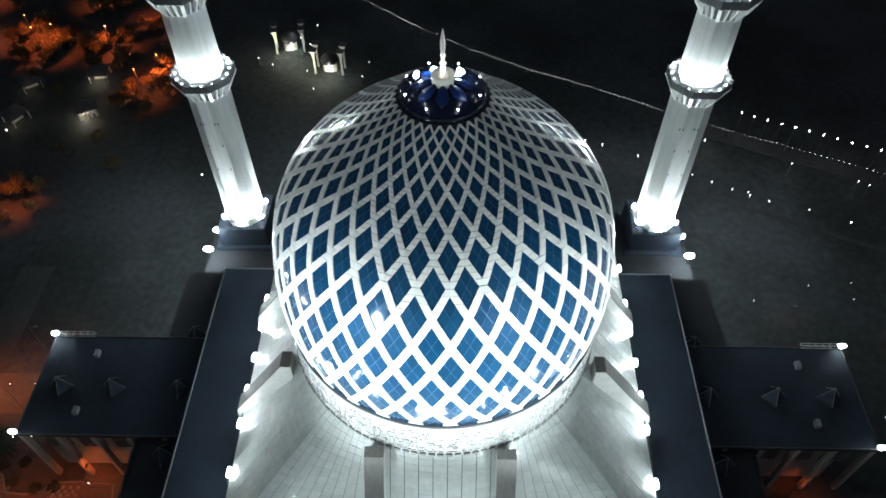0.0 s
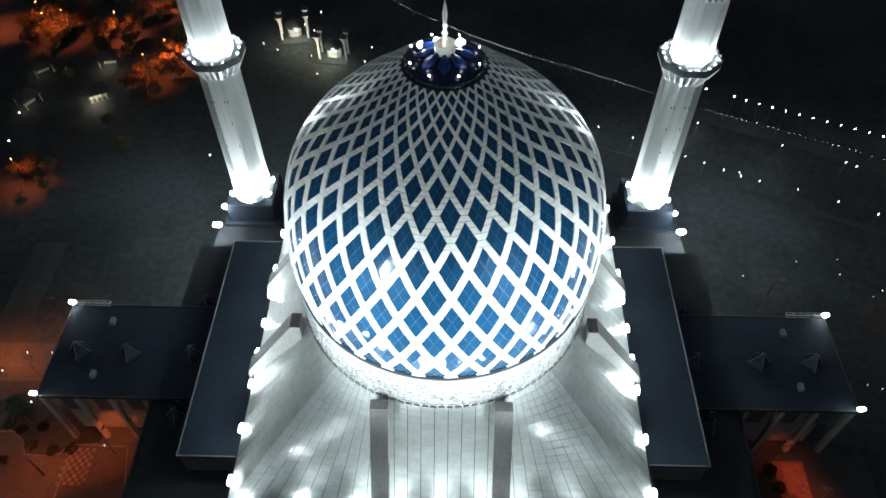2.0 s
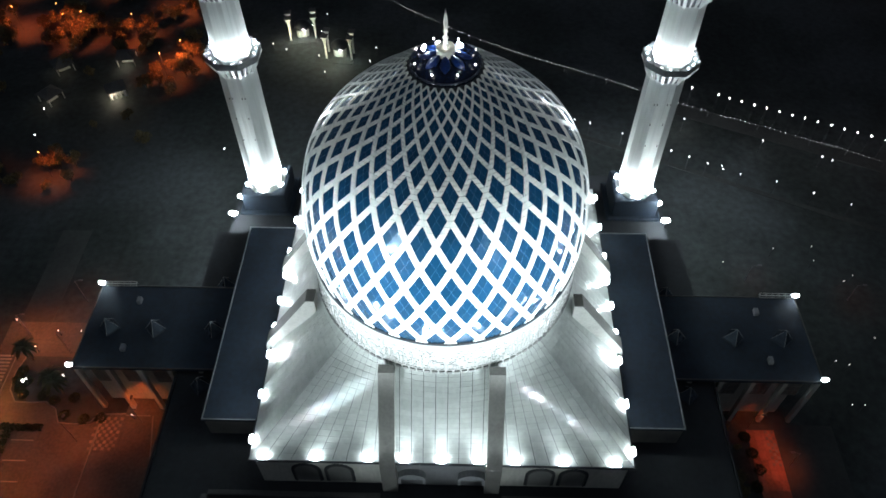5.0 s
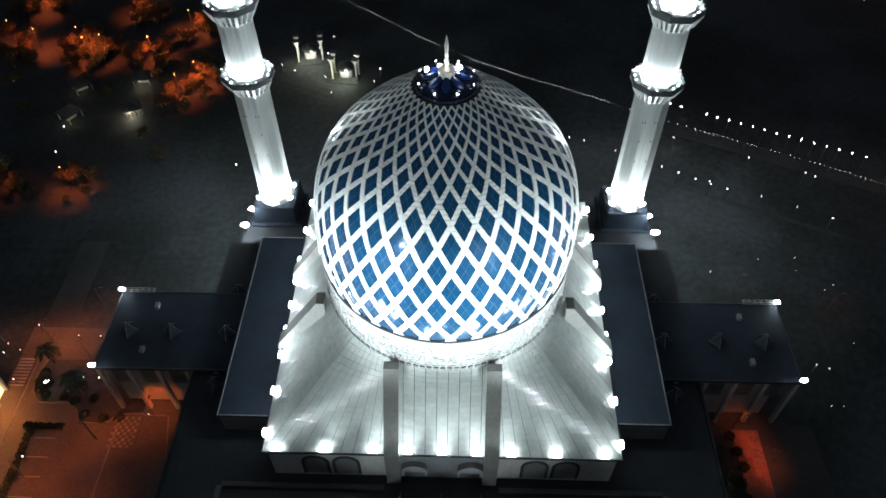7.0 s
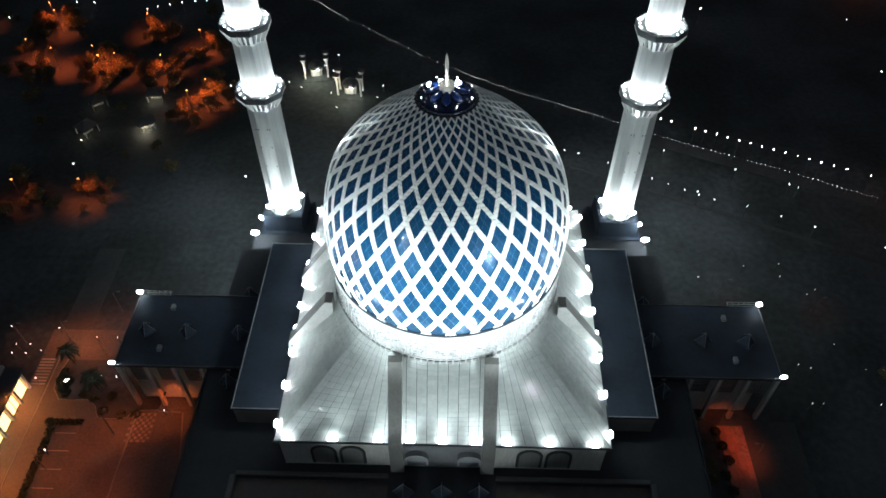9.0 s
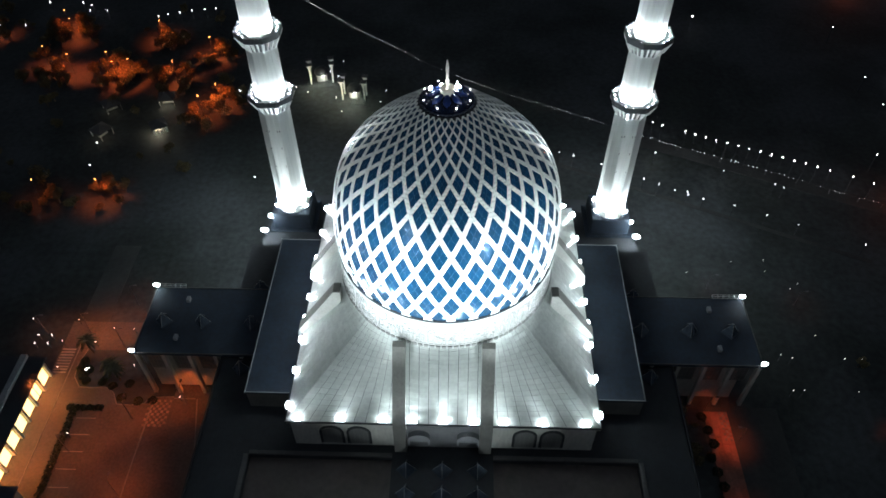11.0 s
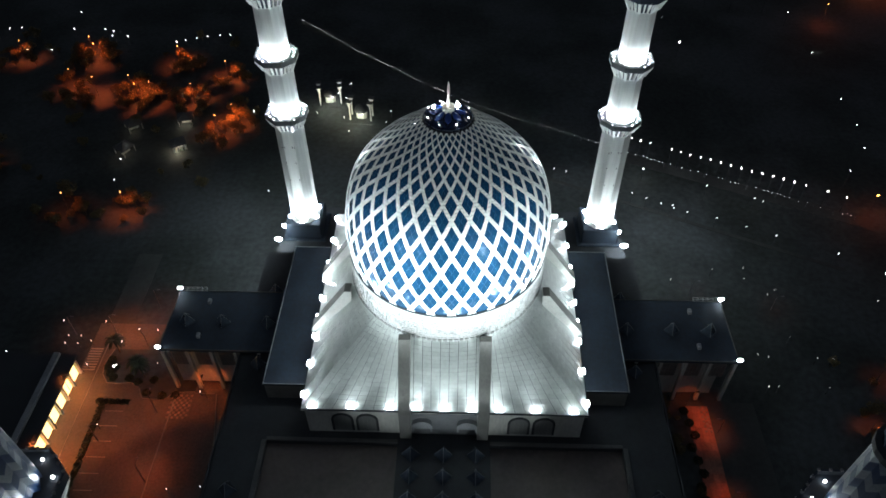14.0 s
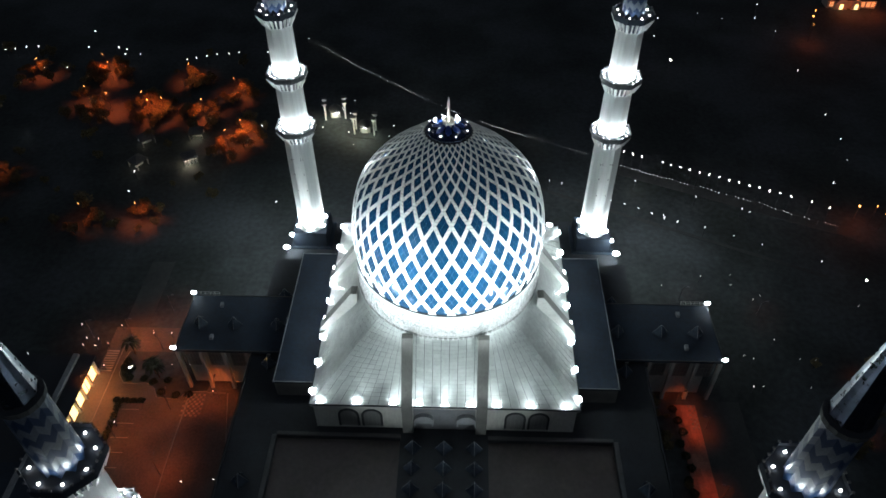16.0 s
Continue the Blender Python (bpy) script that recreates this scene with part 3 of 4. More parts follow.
# side wings
def wing(s):
    t = thing("side_wing", "dark flat-roofed side wing with columned front", "building", group="side wings")
    a, b = sorted((s * 49.0, s * 82.6))
    part("roof", box(a, b, -11.6, 11.0, 19.0, 19.7), M_DARK, t)
    bm_ = bmesh.new()
    add_box(bm_, a, b, -11.6, -11.35, 19.7, 20.0, 0.04)
    add_box(bm_, a, b, 10.75, 11.0, 19.7, 20.0, 0.04)
    add_box(bm_, s * 82.6, s * 82.35, -11.35, 10.75, 19.7, 20.0, 0.04)
    part("coping", bm_, M_STONE, t)
    part("wall", box(a + 1.5, b - 3.0, -8.6, 8.0, 0, 19.0), M_WALL, t)
    for i in range(5):
        x = s * (54.0 + i * 7.0)
        part("column", box(x - 0.5, x + 0.5, -11.4, -10.2, 0, 19.0, bevel=0.1), M_WALL, t)
        if i < 4:
            w_ = part("window", box(x + s * 1.0, x + s * 6.0, -8.72, -8.55, 9.0, 16.5), M_GLASS, t)
            bw = bmesh.new()
            for c in range(6):
                add_box(bw, x + s * (1.0 + c) - 0.08, x + s * (1.0 + c) + 0.08, -8.85, -8.70, 9.0, 16.5)
            for c in range(5):
                add_box(bw, x + s * 1.0, x + s * 6.0, -8.84, -8.71, 9.0 + c * 1.87 - 0.08, 9.0 + c * 1.87 + 0.08)
            part("frame", bw, M_FRAME, w_)
    for z in (20.3, 21.1):
        for y in (10.5, 11.2):
            sweep("truss_chord", [(s * 74, y, z), (s * 81.5, y, z)], 0.06, M_SHAFT, t, sides=4)
    for i in range(6):
        x = s * (74 + 1.5 * i)
        sweep("truss_web", [(x, 10.5, 20.3), (x, 10.5, 21.1), (x, 11.2, 21.1), (x, 11.2, 20.3)], 0.05, M_SHAFT, t, sides=4)
    for x, y in ((s * 72.2, 6.4), (s * 72.2, -6.6)):
        part("roof_unit", box(x - 0.5, x + 0.5, y - 0.8, y + 0.8, 19.7, 20.8, bevel=0.06), M_COPING, t, "small grey roof unit")
    return t


wing(-1)
wing(1)

# ---------------------------------------------------------------- minarets
TIERS = (53.0, 72.8, 93.3)


def fluted(z0, z1, r0, r1, n=16, depth=0.028):
    """A shaft of folded faces."""
    b = bmesh.new()
    rows = []
    for z, r in ((z0, r0), ((z0 + z1) / 2, (r0 + r1) / 2), (z1, r1)):
        rows.append([b.verts.new((r * (1 - depth * (i % 2)) * math.cos(math.pi * i / n), r * (1 - depth * (i % 2)) * math.sin(math.pi * i / n), z)) for i in range(2 * n)])
    for p, q in zip(rows, rows[1:]):
        for i in range(2 * n):
            j = (i + 1) % (2 * n)
            b.faces.new((p[i], p[j], q[j], q[i]))
    b.faces.new(rows[0][::-1])
    b.faces.new(rows[-1])
    return b


def octagon(z0, z1, r0, r1):
    """An eight-sided shaft, each side folded in a little towards its middle."""
    b = bmesh.new()
    rows = []
    for k in range(5):
        z, r = z0 + (z1 - z0) * k / 4, r0 + (r1 - r0) * k / 4
        ring_ = []
        for c in range(8):
            p = [Vector((r * math.cos(math.pi / 8 + math.pi / 4 * (c + d)), r * math.sin(math.pi / 8 + math.pi / 4 * (c + d)), z)) for d in (0, 1)]
            for f_, sink in ((0.0, 1.0), (0.06, 1.0), (0.36, 0.978), (0.40, 0.99), (0.60, 0.99), (0.64, 0.978), (0.94, 1.0)):
                v = p[0].lerp(p[1], f_)
                ring_.append(b.verts.new((v.x * sink, v.y * sink, z)))
        rows.append(ring_)
    n = len(rows[0])
    for p, q in zip(rows, rows[1:]):
        for i in range(n):
            b.faces.new((p[i], p[(i + 1) % n], q[(i + 1) % n], q[i]))
    b.faces.new(rows[0][::-1])
    b.faces.new(rows[-1])
    return b


def minaret():
    t = thing("minaret", "tall white minaret with three balconies and blue chevron top", "minaret", group="minarets")
    bm_ = bmesh.new()
    add_box(bm_, -6.1, 6.1, -6.1, 6.1, 0, 15.6, 0.3)
    add_box(bm_, -7.4, 7.4, -7.4, 7.4, 0, 9.6, 0.3)
    part("pedestal", bm_, M_DARK, t, "dark square pedestal")
    part("plinth", lathe([(5.5, 15.6), (5.5, 16.1), (4.9, 16.6)], 8, math.pi / 8), M_SHAFT, t, "white floodlit plinth")
    shaft = part("shaft", octagon(16.5, TIERS[0] + 2, 4.75, 4.5), M_SHAFT, t)
    part("shaft", octagon(TIERS[0] + 4.5, TIERS[1] + 2, 4.42, 4.18), M_SHAFT, t)
    part("shaft", octagon(TIERS[1] + 4.5, TIERS[2] + 2, 4.12, 3.92), M_SHAFT, t)
    for zz, xs in ((47.2, (-2.2, -1.5, 0.9, 1.6)), (41.0, (-1.9, 1.2)), (34.0, (-1.6, 1.4))):
        for xx in xs:
            part("slot", box(xx - 0.09, xx + 0.09, -4.62 * 0.924 - 0.1, -4.62 * 0.924 + 0.1, zz, zz + 0.55), M_STONE, shaft)
    for tier, z in enumerate(TIERS):
        shrink = (1.0, 0.96, 0.92)[tier]
        e = math.pi / 8
        gal = part("balcony", lathe([(4.5 * shrink, z + 0.7), (5.2 * shrink, z + 3.6), (6.3 * shrink, z + 3.7), (6.7 * shrink, z + 4.1), (6.7 * shrink, z + 5.7), (6.35 * shrink, z + 5.7), (6.3 * shrink, z + 4.9), (4.0 * shrink, z + 4.9)], 8, e), M_RIM if tier < 2 else M_DARK, t, "eight-sided balcony with dark rim")
        for i in range(24):
            fb = bmesh.new()
            a = 2 * math.pi * i / 24 + math.pi / 8
            f_ = math.cos(math.pi / 8) / math.cos((a + math.pi / 8) % (math.pi / 4) - math.pi / 8)
            corner = i % 3 == 0
            wide = 0.34 if corner else 0.15
            q = [(4.6, z + 0.7), (5.0, z + 0.7), (6.75, z + 4.0), (5.0, z + 4.0)]
            m_ = Matrix.Rotation(a, 3, "Z")
            v0 = [fb.verts.new(m_ @ Vector((r * shrink * f_, -wide, h))) for r, h in q]
            v1 = [fb.verts.new(m_ @ Vector((r * shrink * f_, wide, h))) for r, h in q]
            fb.faces.new(v0)
            fb.faces.new(v1[::-1])
            for k in range(4):
                fb.faces.new((v0[(k + 1) % 4], v0[k], v1[k], v1[(k + 1) % 4]))
            part("bracket_fin", fb, M_TILE, gal)
        rb = bmesh.new()
        for i in range(24):
            a = 2 * math.pi * (i + 0.5) / 24
            f_ = math.cos(math.pi / 8) / math.cos((a + math.pi / 8) % (math.pi / 4) - math.pi / 8)
            r = 6.5 * shrink * f_
            add_box(rb, r * math.cos(a) - 0.16, r * math.cos(a) + 0.16, r * math.sin(a) - 0.16, r * math.sin(a) + 0.16, z + 5.7, z + 6.05)
        tagged(part("railing", rb, M_RIM, gal, "pale railing studs"), kind="stuff")
        lb = bmesh.new()
        for i in range(8 if tier == 2 else 16):
            a = math.pi * (i + 0.5) / (4 if tier == 2 else 8)
            bmesh.ops.create_icosphere(lb, subdivisions=1, radius=0.24 if tier == 2 else 0.15, matrix=Matrix.Translation(((4.9 if tier == 2 else 5.5) * shrink * math.cos(a), (4.9 if tier == 2 else 5.5) * shrink * math.sin(a), z + 5.3)))
        tagged(part("balcony_lamp", lb, G_WHITE if tier == 2 else G_FLOOD, gal, "white lamps on the balcony floor"), kind="stuff")
    # chevron bands
    z0, z1, rows, n = TIERS[2] + 4.9, 113.4, 8, 10
    cv, cf, ci = [], [], []
    for k in range(rows + 1):
        for i in range(2 * n):
            z = z0 + (z1 - z0) * k / rows + (1.4 if i % 2 else 0.0) * (0 if k == rows else 1)
            r = 3.25 - 0.35 * k / rows
            cv.append((r * math.cos(math.pi * i / n), r * math.sin(math.pi * i / n), z))
    for k in range(rows):
        for i in range(2 * n):
            j = (i + 1) % (2 * n)
            cf.append((k * 2 * n + i, k * 2 * n + j, (k + 1) * 2 * n + j, (k + 1) * 2 * n + i))
            ci.append(k % 2)
    raw("chevron_shaft", cv, cf, (M_CHEV_B, M_CHEV_W), t, "blue and white chevron mosaic", ci)
    part("collar", lathe([(2.8, 113.2), (3.3, 113.5), (3.35, 114.5), (2.8, 114.9)], 16), M_SHELL, t, "dark collar")
    part("spire", fluted(114.8, 137.5, 2.8, 0.25, 8, 0.10), M_SPIRE, t, "grey metal spire")
    part("tip", lathe([(0.2, 137.3), (0.5, 138.0), (0.2, 138.7), (0.35, 139.4), (0.05, 141.5)], 10), M_GOLD, t)
    return t


BACK = ((-51.1, 51.55), (51.4, 51.55))
FRONT = ((-54.0, -92.0), (53.0, -92.2))
tower = minaret()
tower.matrix_world = pose(*BACK[0], 0)
for x, y in (BACK[1], *FRONT):
    copy_thing(tower, pose(x, y, 0))
for x, y in BACK:
    for z, r, power in ((16.6, 6.6, 2.6), (TIERS[0] + 5.3, 5.6, 1.3), (TIERS[1] + 5.3, 5.3, 1.2), (TIERS[2] + 5.3, 4.6, 0.10)):
        for i in range(6):
            a = math.pi / 6 + i * math.pi / 3
            lamp("shaft_light", (x + r * math.cos(a), y + r * math.sin(a), z), SHAFT_POWER * power, FLOOD, 0.3, target=(x + 3 * math.cos(a), y + 3 * math.sin(a), z + 24), cone=160, blend=0.6)
for x, y in FRONT:
    for z, r, power in ((16.6, 6.6, 2.6), (TIERS[0] + 5.3, 5.6, 1.3), (TIERS[1] + 5.3, 5.3, 1.2)):
        for i in range(6):
            a = math.pi / 6 + i * math.pi / 3
            lamp("shaft_light", (x + r * math.cos(a), y + r * math.sin(a), z), SHAFT_POWER * power, FLOOD, 0.3, target=(x + 3 * math.cos(a), y + 3 * math.sin(a), z + 24), cone=160, blend=0.6)
    for i in range(5):
        a = radians(-112.5 + 33.75 * i)
        a = math.pi - a if x > 0 else a
        lamp("shaft_light", (x + 4.7 * math.cos(a), y + 4.7 * math.sin(a), TIERS[2] + 5.6), 260, FLOOD, 0.3, target=(x + 2 * math.cos(a), y + 2 * math.sin(a), TIERS[2] + 20), cone=150, blend=0.7)
    for i in range(2):
        lamp("shaft_light", (x + (-4.6 if x > 0 else 4.6), y + (4.2 if i else -4.2), TIERS[1] + 5.9), 1000, FLOOD, 0.3)
# narrow beams up the lowest shaft of the rear minarets
for x, y in BACK:
    for i in range(4):
        a = i * math.pi / 2
        lamp("shaft_beam", (x + 6.4 * math.cos(a), y + 6.4 * math.sin(a), 16.6), 45000, FLOOD, 0.3, target=(x + 3.4 * math.cos(a), y + 3.4 * math.sin(a), 50), cone=22, blend=1.0)
# long-throw floods on the minaret balconies, turned to the dome
for (x, y), share in ((FRONT[0], 1.0), (FRONT[1], 1.0), (BACK[0], 0.35), (BACK[1], 0.35)):
    d = Vector((-x, -y, 0)).normalized()
    for z, aim, part_of in ((TIERS[0] + 7.0, 63.0, 1.0), (TIERS[1] + 7.0, 64.0 if y < 0 else 84.0, 0.06 if y < 0 else 0.04), (TIERS[2] + 7.0, 70.0, 0.02)):
        lamp("dome_flood", (x + d.x * 6.8, y + d.y * 6.8, z), TOWER_POWER * share * part_of, FLOOD, 0.5, target=(0, 0, aim), cone=(34 if part_of == 1.0 else 66) if y < 0 else 54, blend=1.0)
# lamps added at the rear balconies; their light replaces haze over the lawns
for x, y in BACK:
    lamp("lawn_flood", (x * 1.12, y + 4.2, TIERS[0] + 6.6), 55000, FLOOD, 0.5, target=(x * 1.2, y - 2, 0), cone=110, blend=1.0)
# added lamps, unseen and without masts, to brighten the entrance front
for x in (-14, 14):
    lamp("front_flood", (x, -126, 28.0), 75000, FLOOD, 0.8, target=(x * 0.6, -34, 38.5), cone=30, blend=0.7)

# ---------------------------------------------------------------- floodlights
big = floodlight(1.45, 0.85)
big.matrix_world = pose(-33.2, -36.2, 29.7)
SIDE = (-33.2, -23.4, -13.6, -6.9, 0.1, 7.0, 13.8, 22.8, 32.4)
for q in range(4):
    rot = Matrix.Rotation(radians(90 * q), 4, "Z")
    for x in SIDE:
        if (q, x) != (0, -33.2):
            copy_thing(big, rot @ pose(x, -36.2, 29.7))
        if q == 2 and x not in (-23.4, 0.1, 22.8):
            continue
        p, aim = rot @ Vector((x, -37.5, 31.2)), rot @ Vector((x * 0.6, -24.0, 56.0))
        lamp("eave_light", p, EAVE_POWER * (1.2, 0.95, 2.0, 0.95)[q], FLOOD, 0.45, target=aim, cone=104, blend=1.0)
for s in (-1, 1):
    for y in (-23.4, -8.0, 8.0, 23.4):
        lamp("eave_spill", (s * 37.6, y, 31.6), 800, FLOOD, 0.4, target=(s * 44.0, y, 25.0), cone=130, blend=0.8)
mid_flood = floodlight(1.3, 1.0)
mid_flood.matrix_world = pose(-82.4, 10.9, 20.1, 0, 0, 180)
wide_flood = floodlight(1.9, 1.3)
wide_flood.matrix_world = pose(-59.4, 42.2, 11.0, 0, 0, 180)
for s in (-1, 1):
    part("bracket_post", box(s * 59.4 - 0.12, s * 59.4 + 0.12, 42.1, 42.3, 9.0, 11.02), M_METAL, podium)
    part("bracket_shelf", box(s * 57.0, s * 57.9, 46.4, 47.1, 12.9, 13.0), M_METAL, podium)
for s in (-1, 1):
    for y in (10.9, -11.5):
        copy_thing(mid_flood, pose(s * 82.4, y, 20.1, 0, 0, 180)) if (s, y) != (-1, 10.9) else None
        lamp("wing_light", (s * 81.0, y, 21.3), 40000, FLOOD, 0.4, target=(0, 0, 66), cone=60, blend=0.8)
        lamp("wing_spill", (s * 83.0, y + (1.0 if y > 0 else -1.0), 22.0), 70, FLOOD, 0.4)
    for x, y, z in ((s * 59.4, 42.2, 11.0), (s * 57.5, 46.8, 13.0)):
        if (s, y) != (-1, 42.2):
            copy_thing(wide_flood, pose(x, y, z, 0, 0, 180))
        lamp("pedestal_light", (x - s * 1.0, y + 1.0, z + 2.2), 30000, FLOOD, 0.4, target=(0, 0, 64), cone=60, blend=0.8)
        lamp("pedestal_light", (x, y - 2.6, z + 2.4), 1500, FLOOD, 0.5)

foot_flood = floodlight(1.2, 0.8)
for k, (x, y) in enumerate(BACK):
    for i in range(6):
        a = math.pi / 6 + i * math.pi / 3
        place = pose(x + 5.7 * math.cos(a), y + 5.7 * math.sin(a), 15.6, 0, 0, math.degrees(a) + 90)
        if k + i:
            copy_thing(foot_flood, place)
        else:
            foot_flood.matrix_world = place

# ---------------------------------------------------------------- park, roads and the distance
def tree(seed, high=8.0, wide=3.6, leaves=620):
    rng_ = random.Random(seed)
    t = thing("tree", "broad leafy tree, dark in the night", "tree", group="park trees")
    sweep("trunk", [(0, 0, 0), (0.1, 0.05, high * 0.25), (0.05, 0.1, high * 0.5), (0.0, 0.0, high * 0.75)], [0.28, 0.22, 0.15, 0.06], M_BARK, t)
    lv, lf = [], []
    blobs = []
    for i in range(9):
        a, d = rng_.random() * 6.28, wide * (0.25 + 0.55 * rng_.random())
        c = Vector((d * math.cos(a), d * math.sin(a), high * (0.42 + 0.40 * rng_.random())))
        blobs.append((c, wide * (0.28 + 0.22 * rng_.random())))
        if i < 5:
            sweep("limb", [(0.05, 0.08, high * (0.3 + 0.05 * i)), tuple(c)], [0.12, 0.04], M_BARK, t, sides=4)
    for i in range(leaves):
        c, r = blobs[i % 9]
        v = Vector((rng_.gauss(0, 1), rng_.gauss(0, 1), rng_.gauss(0, 0.8)))
        p = c + v.normalized() * r * (0.6 + 0.5 * rng_.random())
        s = 0.35 + 0.3 * rng_.random()
        q = Euler((rng_.random() * 1.6 - 0.8, rng_.random() * 1.6 - 0.8, rng_.random() * 6.28)).to_matrix()
        n = len(lv)
        lv += [p + q @ Vector(o) for o in ((-s, 0, 0), (0, -s * 0.6, 0.08), (s, 0, 0), (0, s * 0.6, 0.08))]
        lf.append((n, n + 1, n + 2, n + 3))
    raw("crown", lv, lf, M_LEAF, t)
    return t


def palm():
    t = thing("palm_tree", "palm with drooping fronds beside the driveway", "palm", group="palms")
    sweep("trunk", [(0, 0, 0), (0.1, 0, 2.5), (0.05, 0.1, 5.0), (0, 0, 6.6)], [0.28, 0.22, 0.18, 0.16], M_BARK, t)
    rng_ = random.Random(3)
    for i in range(16):
        a, droop = 2 * math.pi * i / 16 + rng_.random() * 0.3, 0.6 + 0.9 * rng_.random()
        b = bmesh.new()
        prev = None
        for k in range(7):
            f_ = k / 6
            d, z, w_ = 3.3 * f_, 6.6 + 1.1 * math.sin(f_ * 2.2) - droop * f_ * f_ * 2, 0.45 * math.sin(math.pi * (0.12 + 0.85 * f_))
            c, s = math.cos(a), math.sin(a)
            row = [b.verts.new((d * c - w_ * s, d * s + w_ * c, z - 0.15)), b.verts.new((d * c, d * s, z)), b.verts.new((d * c + w_ * s, d * s - w_ * c, z - 0.15))]
            if prev:
                b.faces.new((prev[0], prev[1], row[1], row[0]))
                b.faces.new((prev[1], prev[2], row[2], row[1]))
            prev = row
        part("frond", b, M_PALM, t)
    return t


def street_lamp(high, mat, group, label, globe=0.42):
    t = thing("street_lamp", label, "street lamp", group=group)
    part("pole", lathe([(0.16, 0), (0.14, 0.4), (0.08, 0.5), (0.06, high - 0.4)], 8), M_SHELL, t)
    part("globe", lathe([(0.08, high - 0.45), (globe * 0.8, high - globe * 0.6), (globe, high), (globe * 0.7, high + globe * 0.7), (0.03, high + globe)], 10, smooth=True), mat, t, "glowing globe")
    part("cap", lathe([(globe * 0.5, high + globe * 0.85), (globe * 0.4, high + globe * 1.05), (0.05, high + globe * 1.2)], 8), M_METAL, t)
    return t


def spread(first, places, z=0.0):
    first.matrix_world = pose(*places[0], z)
    for x, y in places[1:]:
        copy_thing(first, pose(x, y, z))


road = street_lamp(8.0, G_WHITE, "lamps along the road", "tall white street lamp along the road", 0.18)
spread(road, [(73, 109), (76.5, 107.3), (80, 105.6), (88, 102)] + [(91.2 + 3.63 * i, 100.2 - 1.6 * i) for i in range(12)] + [(135, 80.8), (142, 77.6), (148, 74.3)])
near_road = street_lamp(5.0, G_SMALL, "lamps by the lawn", "white lawn lamp on a thin post", 0.15)
spread(near_road, [(64, 80), (69, 78), (74, 75.2), (79, 72.4), (83.3, 70), (88, 67.8), (83.2, 71.4), (40.1, 92.0), (45.0, 90.4), (54.8, 85.6), (98.1, 64.9), (107.9, 60.4), (117.4, 55.9), (136.5, 47.3), (98.6, 83.1), (115.2, 76.2), (117.8, 74.6), (75.7, 92.9)])
far = street_lamp(8.0, G_SMALL, "scattered far lamps", "white street lamp far off in the dark", 0.17)
spread(far, [(133, 239), (145, 233), (163, 234), (169, 251), (170, 219), (169, 179), (169, 140), (169, 121), (166, 105), (155, 90), (104, 212), (110, 233)])
spread(street_lamp(8.0, G_WHITE, "scattered far lamps", "bright white street lamp far off in the dark", 0.38), [(108, 187), (147, 35)])
low = street_lamp(4.5, G_SMALL, "park lamps", "small white park lamp", 0.20)
spread(low, [(-238, 195), (-233, 196), (-228, 198), (-222, 199), (-195, 199), (-198, 216), (-179, 199), (-174, 197), (-173, 192), (-165, 192), (-139, 187), (-135, 189), (-130, 191), (-125, 193), (-119, 194), (-114, 195), (-99, 196), (-198, 178), (-210, 178), (-71, 76), (-88, 129), (-133, 81), (-135, 94)])
spread(street_lamp(3.0, G_SMALL, "lamps round the pavilions", "small white lamp on the lawn by a pavilion", 0.13), [(-65.9, 134.3), (-60.5, 130.9), (-48.3, 127.4), (-44.9, 117.8), (-48.5, 154.1), (-49.3, 142.5), (-53.2, 146.2), (-28.1, 132.8), (-29.7, 124.7)])
yard = street_lamp(3.5, G_FAINT, "yard lamps", "small white yard lamp", 0.065)
spread(yard, [(91, 40), (102, 41), (101, 36), (76, 35), (110, 31), (107, 29), (109, 11), (97, 4), (100, 3), (115, 3), (120, 3), (97, -8), (100, -8), (115, -8), (143, 27)])
drive = street_lamp(2.6, G_SMALL, "driveway lamps", "small warm-white bollard lamp beside the driveway", 0.065)
spread(drive, [(-126, 12), (-112, 12), (-122, 6), (-118, 6), (-122, 3), (-118, 3), (-114, 4), (-139, -1), (-100, 9), (-94, 9), (-104, 4), (-112, -5), (-74, -14), (-101, -26), (-75, -45), (-66, -44), (-94, -4), (-84, -4), (-90, -4)])

# string of small lights along the lake promenade
prom = thing("light_string", "long string of tiny white lights along the promenade", "lights")
PROM = [(-81, 215), (-69, 204), (-49, 185), (-30, 170), (-15, 157), (6, 142), (25, 131), (40, 124), (54, 117), (72, 107), (86, 100.3), (101, 93.8), (116, 87.0), (126, 82.3), (136, 77), (145, 73), (152, 70)]
sweep("cable", [(x, y, 1.9) for x, y in PROM], 0.02, M_METAL, prom)
bulbs = bmesh.new()
spare = 0.0
for (x0, y0), (x1, y1) in zip(PROM, PROM[1:]):
    d = math.hypot(x1 - x0, y1 - y0)
    while spare < d:
        f_ = spare / d
        bmesh.ops.create_icosphere(bulbs, subdivisions=1, radius=0.075, matrix=Matrix.Translation((x0 + (x1 - x0) * f_, y0 + (y1 - y0) * f_, 2.0)))
        spare += 1.6
    spare -= d
tagged(part("bulb", bulbs, G_SMALL, prom, "tiny white bulbs"), kind="stuff")
for x, y in PROM:
    part("post", box(x - 0.08, x + 0.08, y - 0.08, y + 0.08, 0, 1.9), M_METAL, prom)

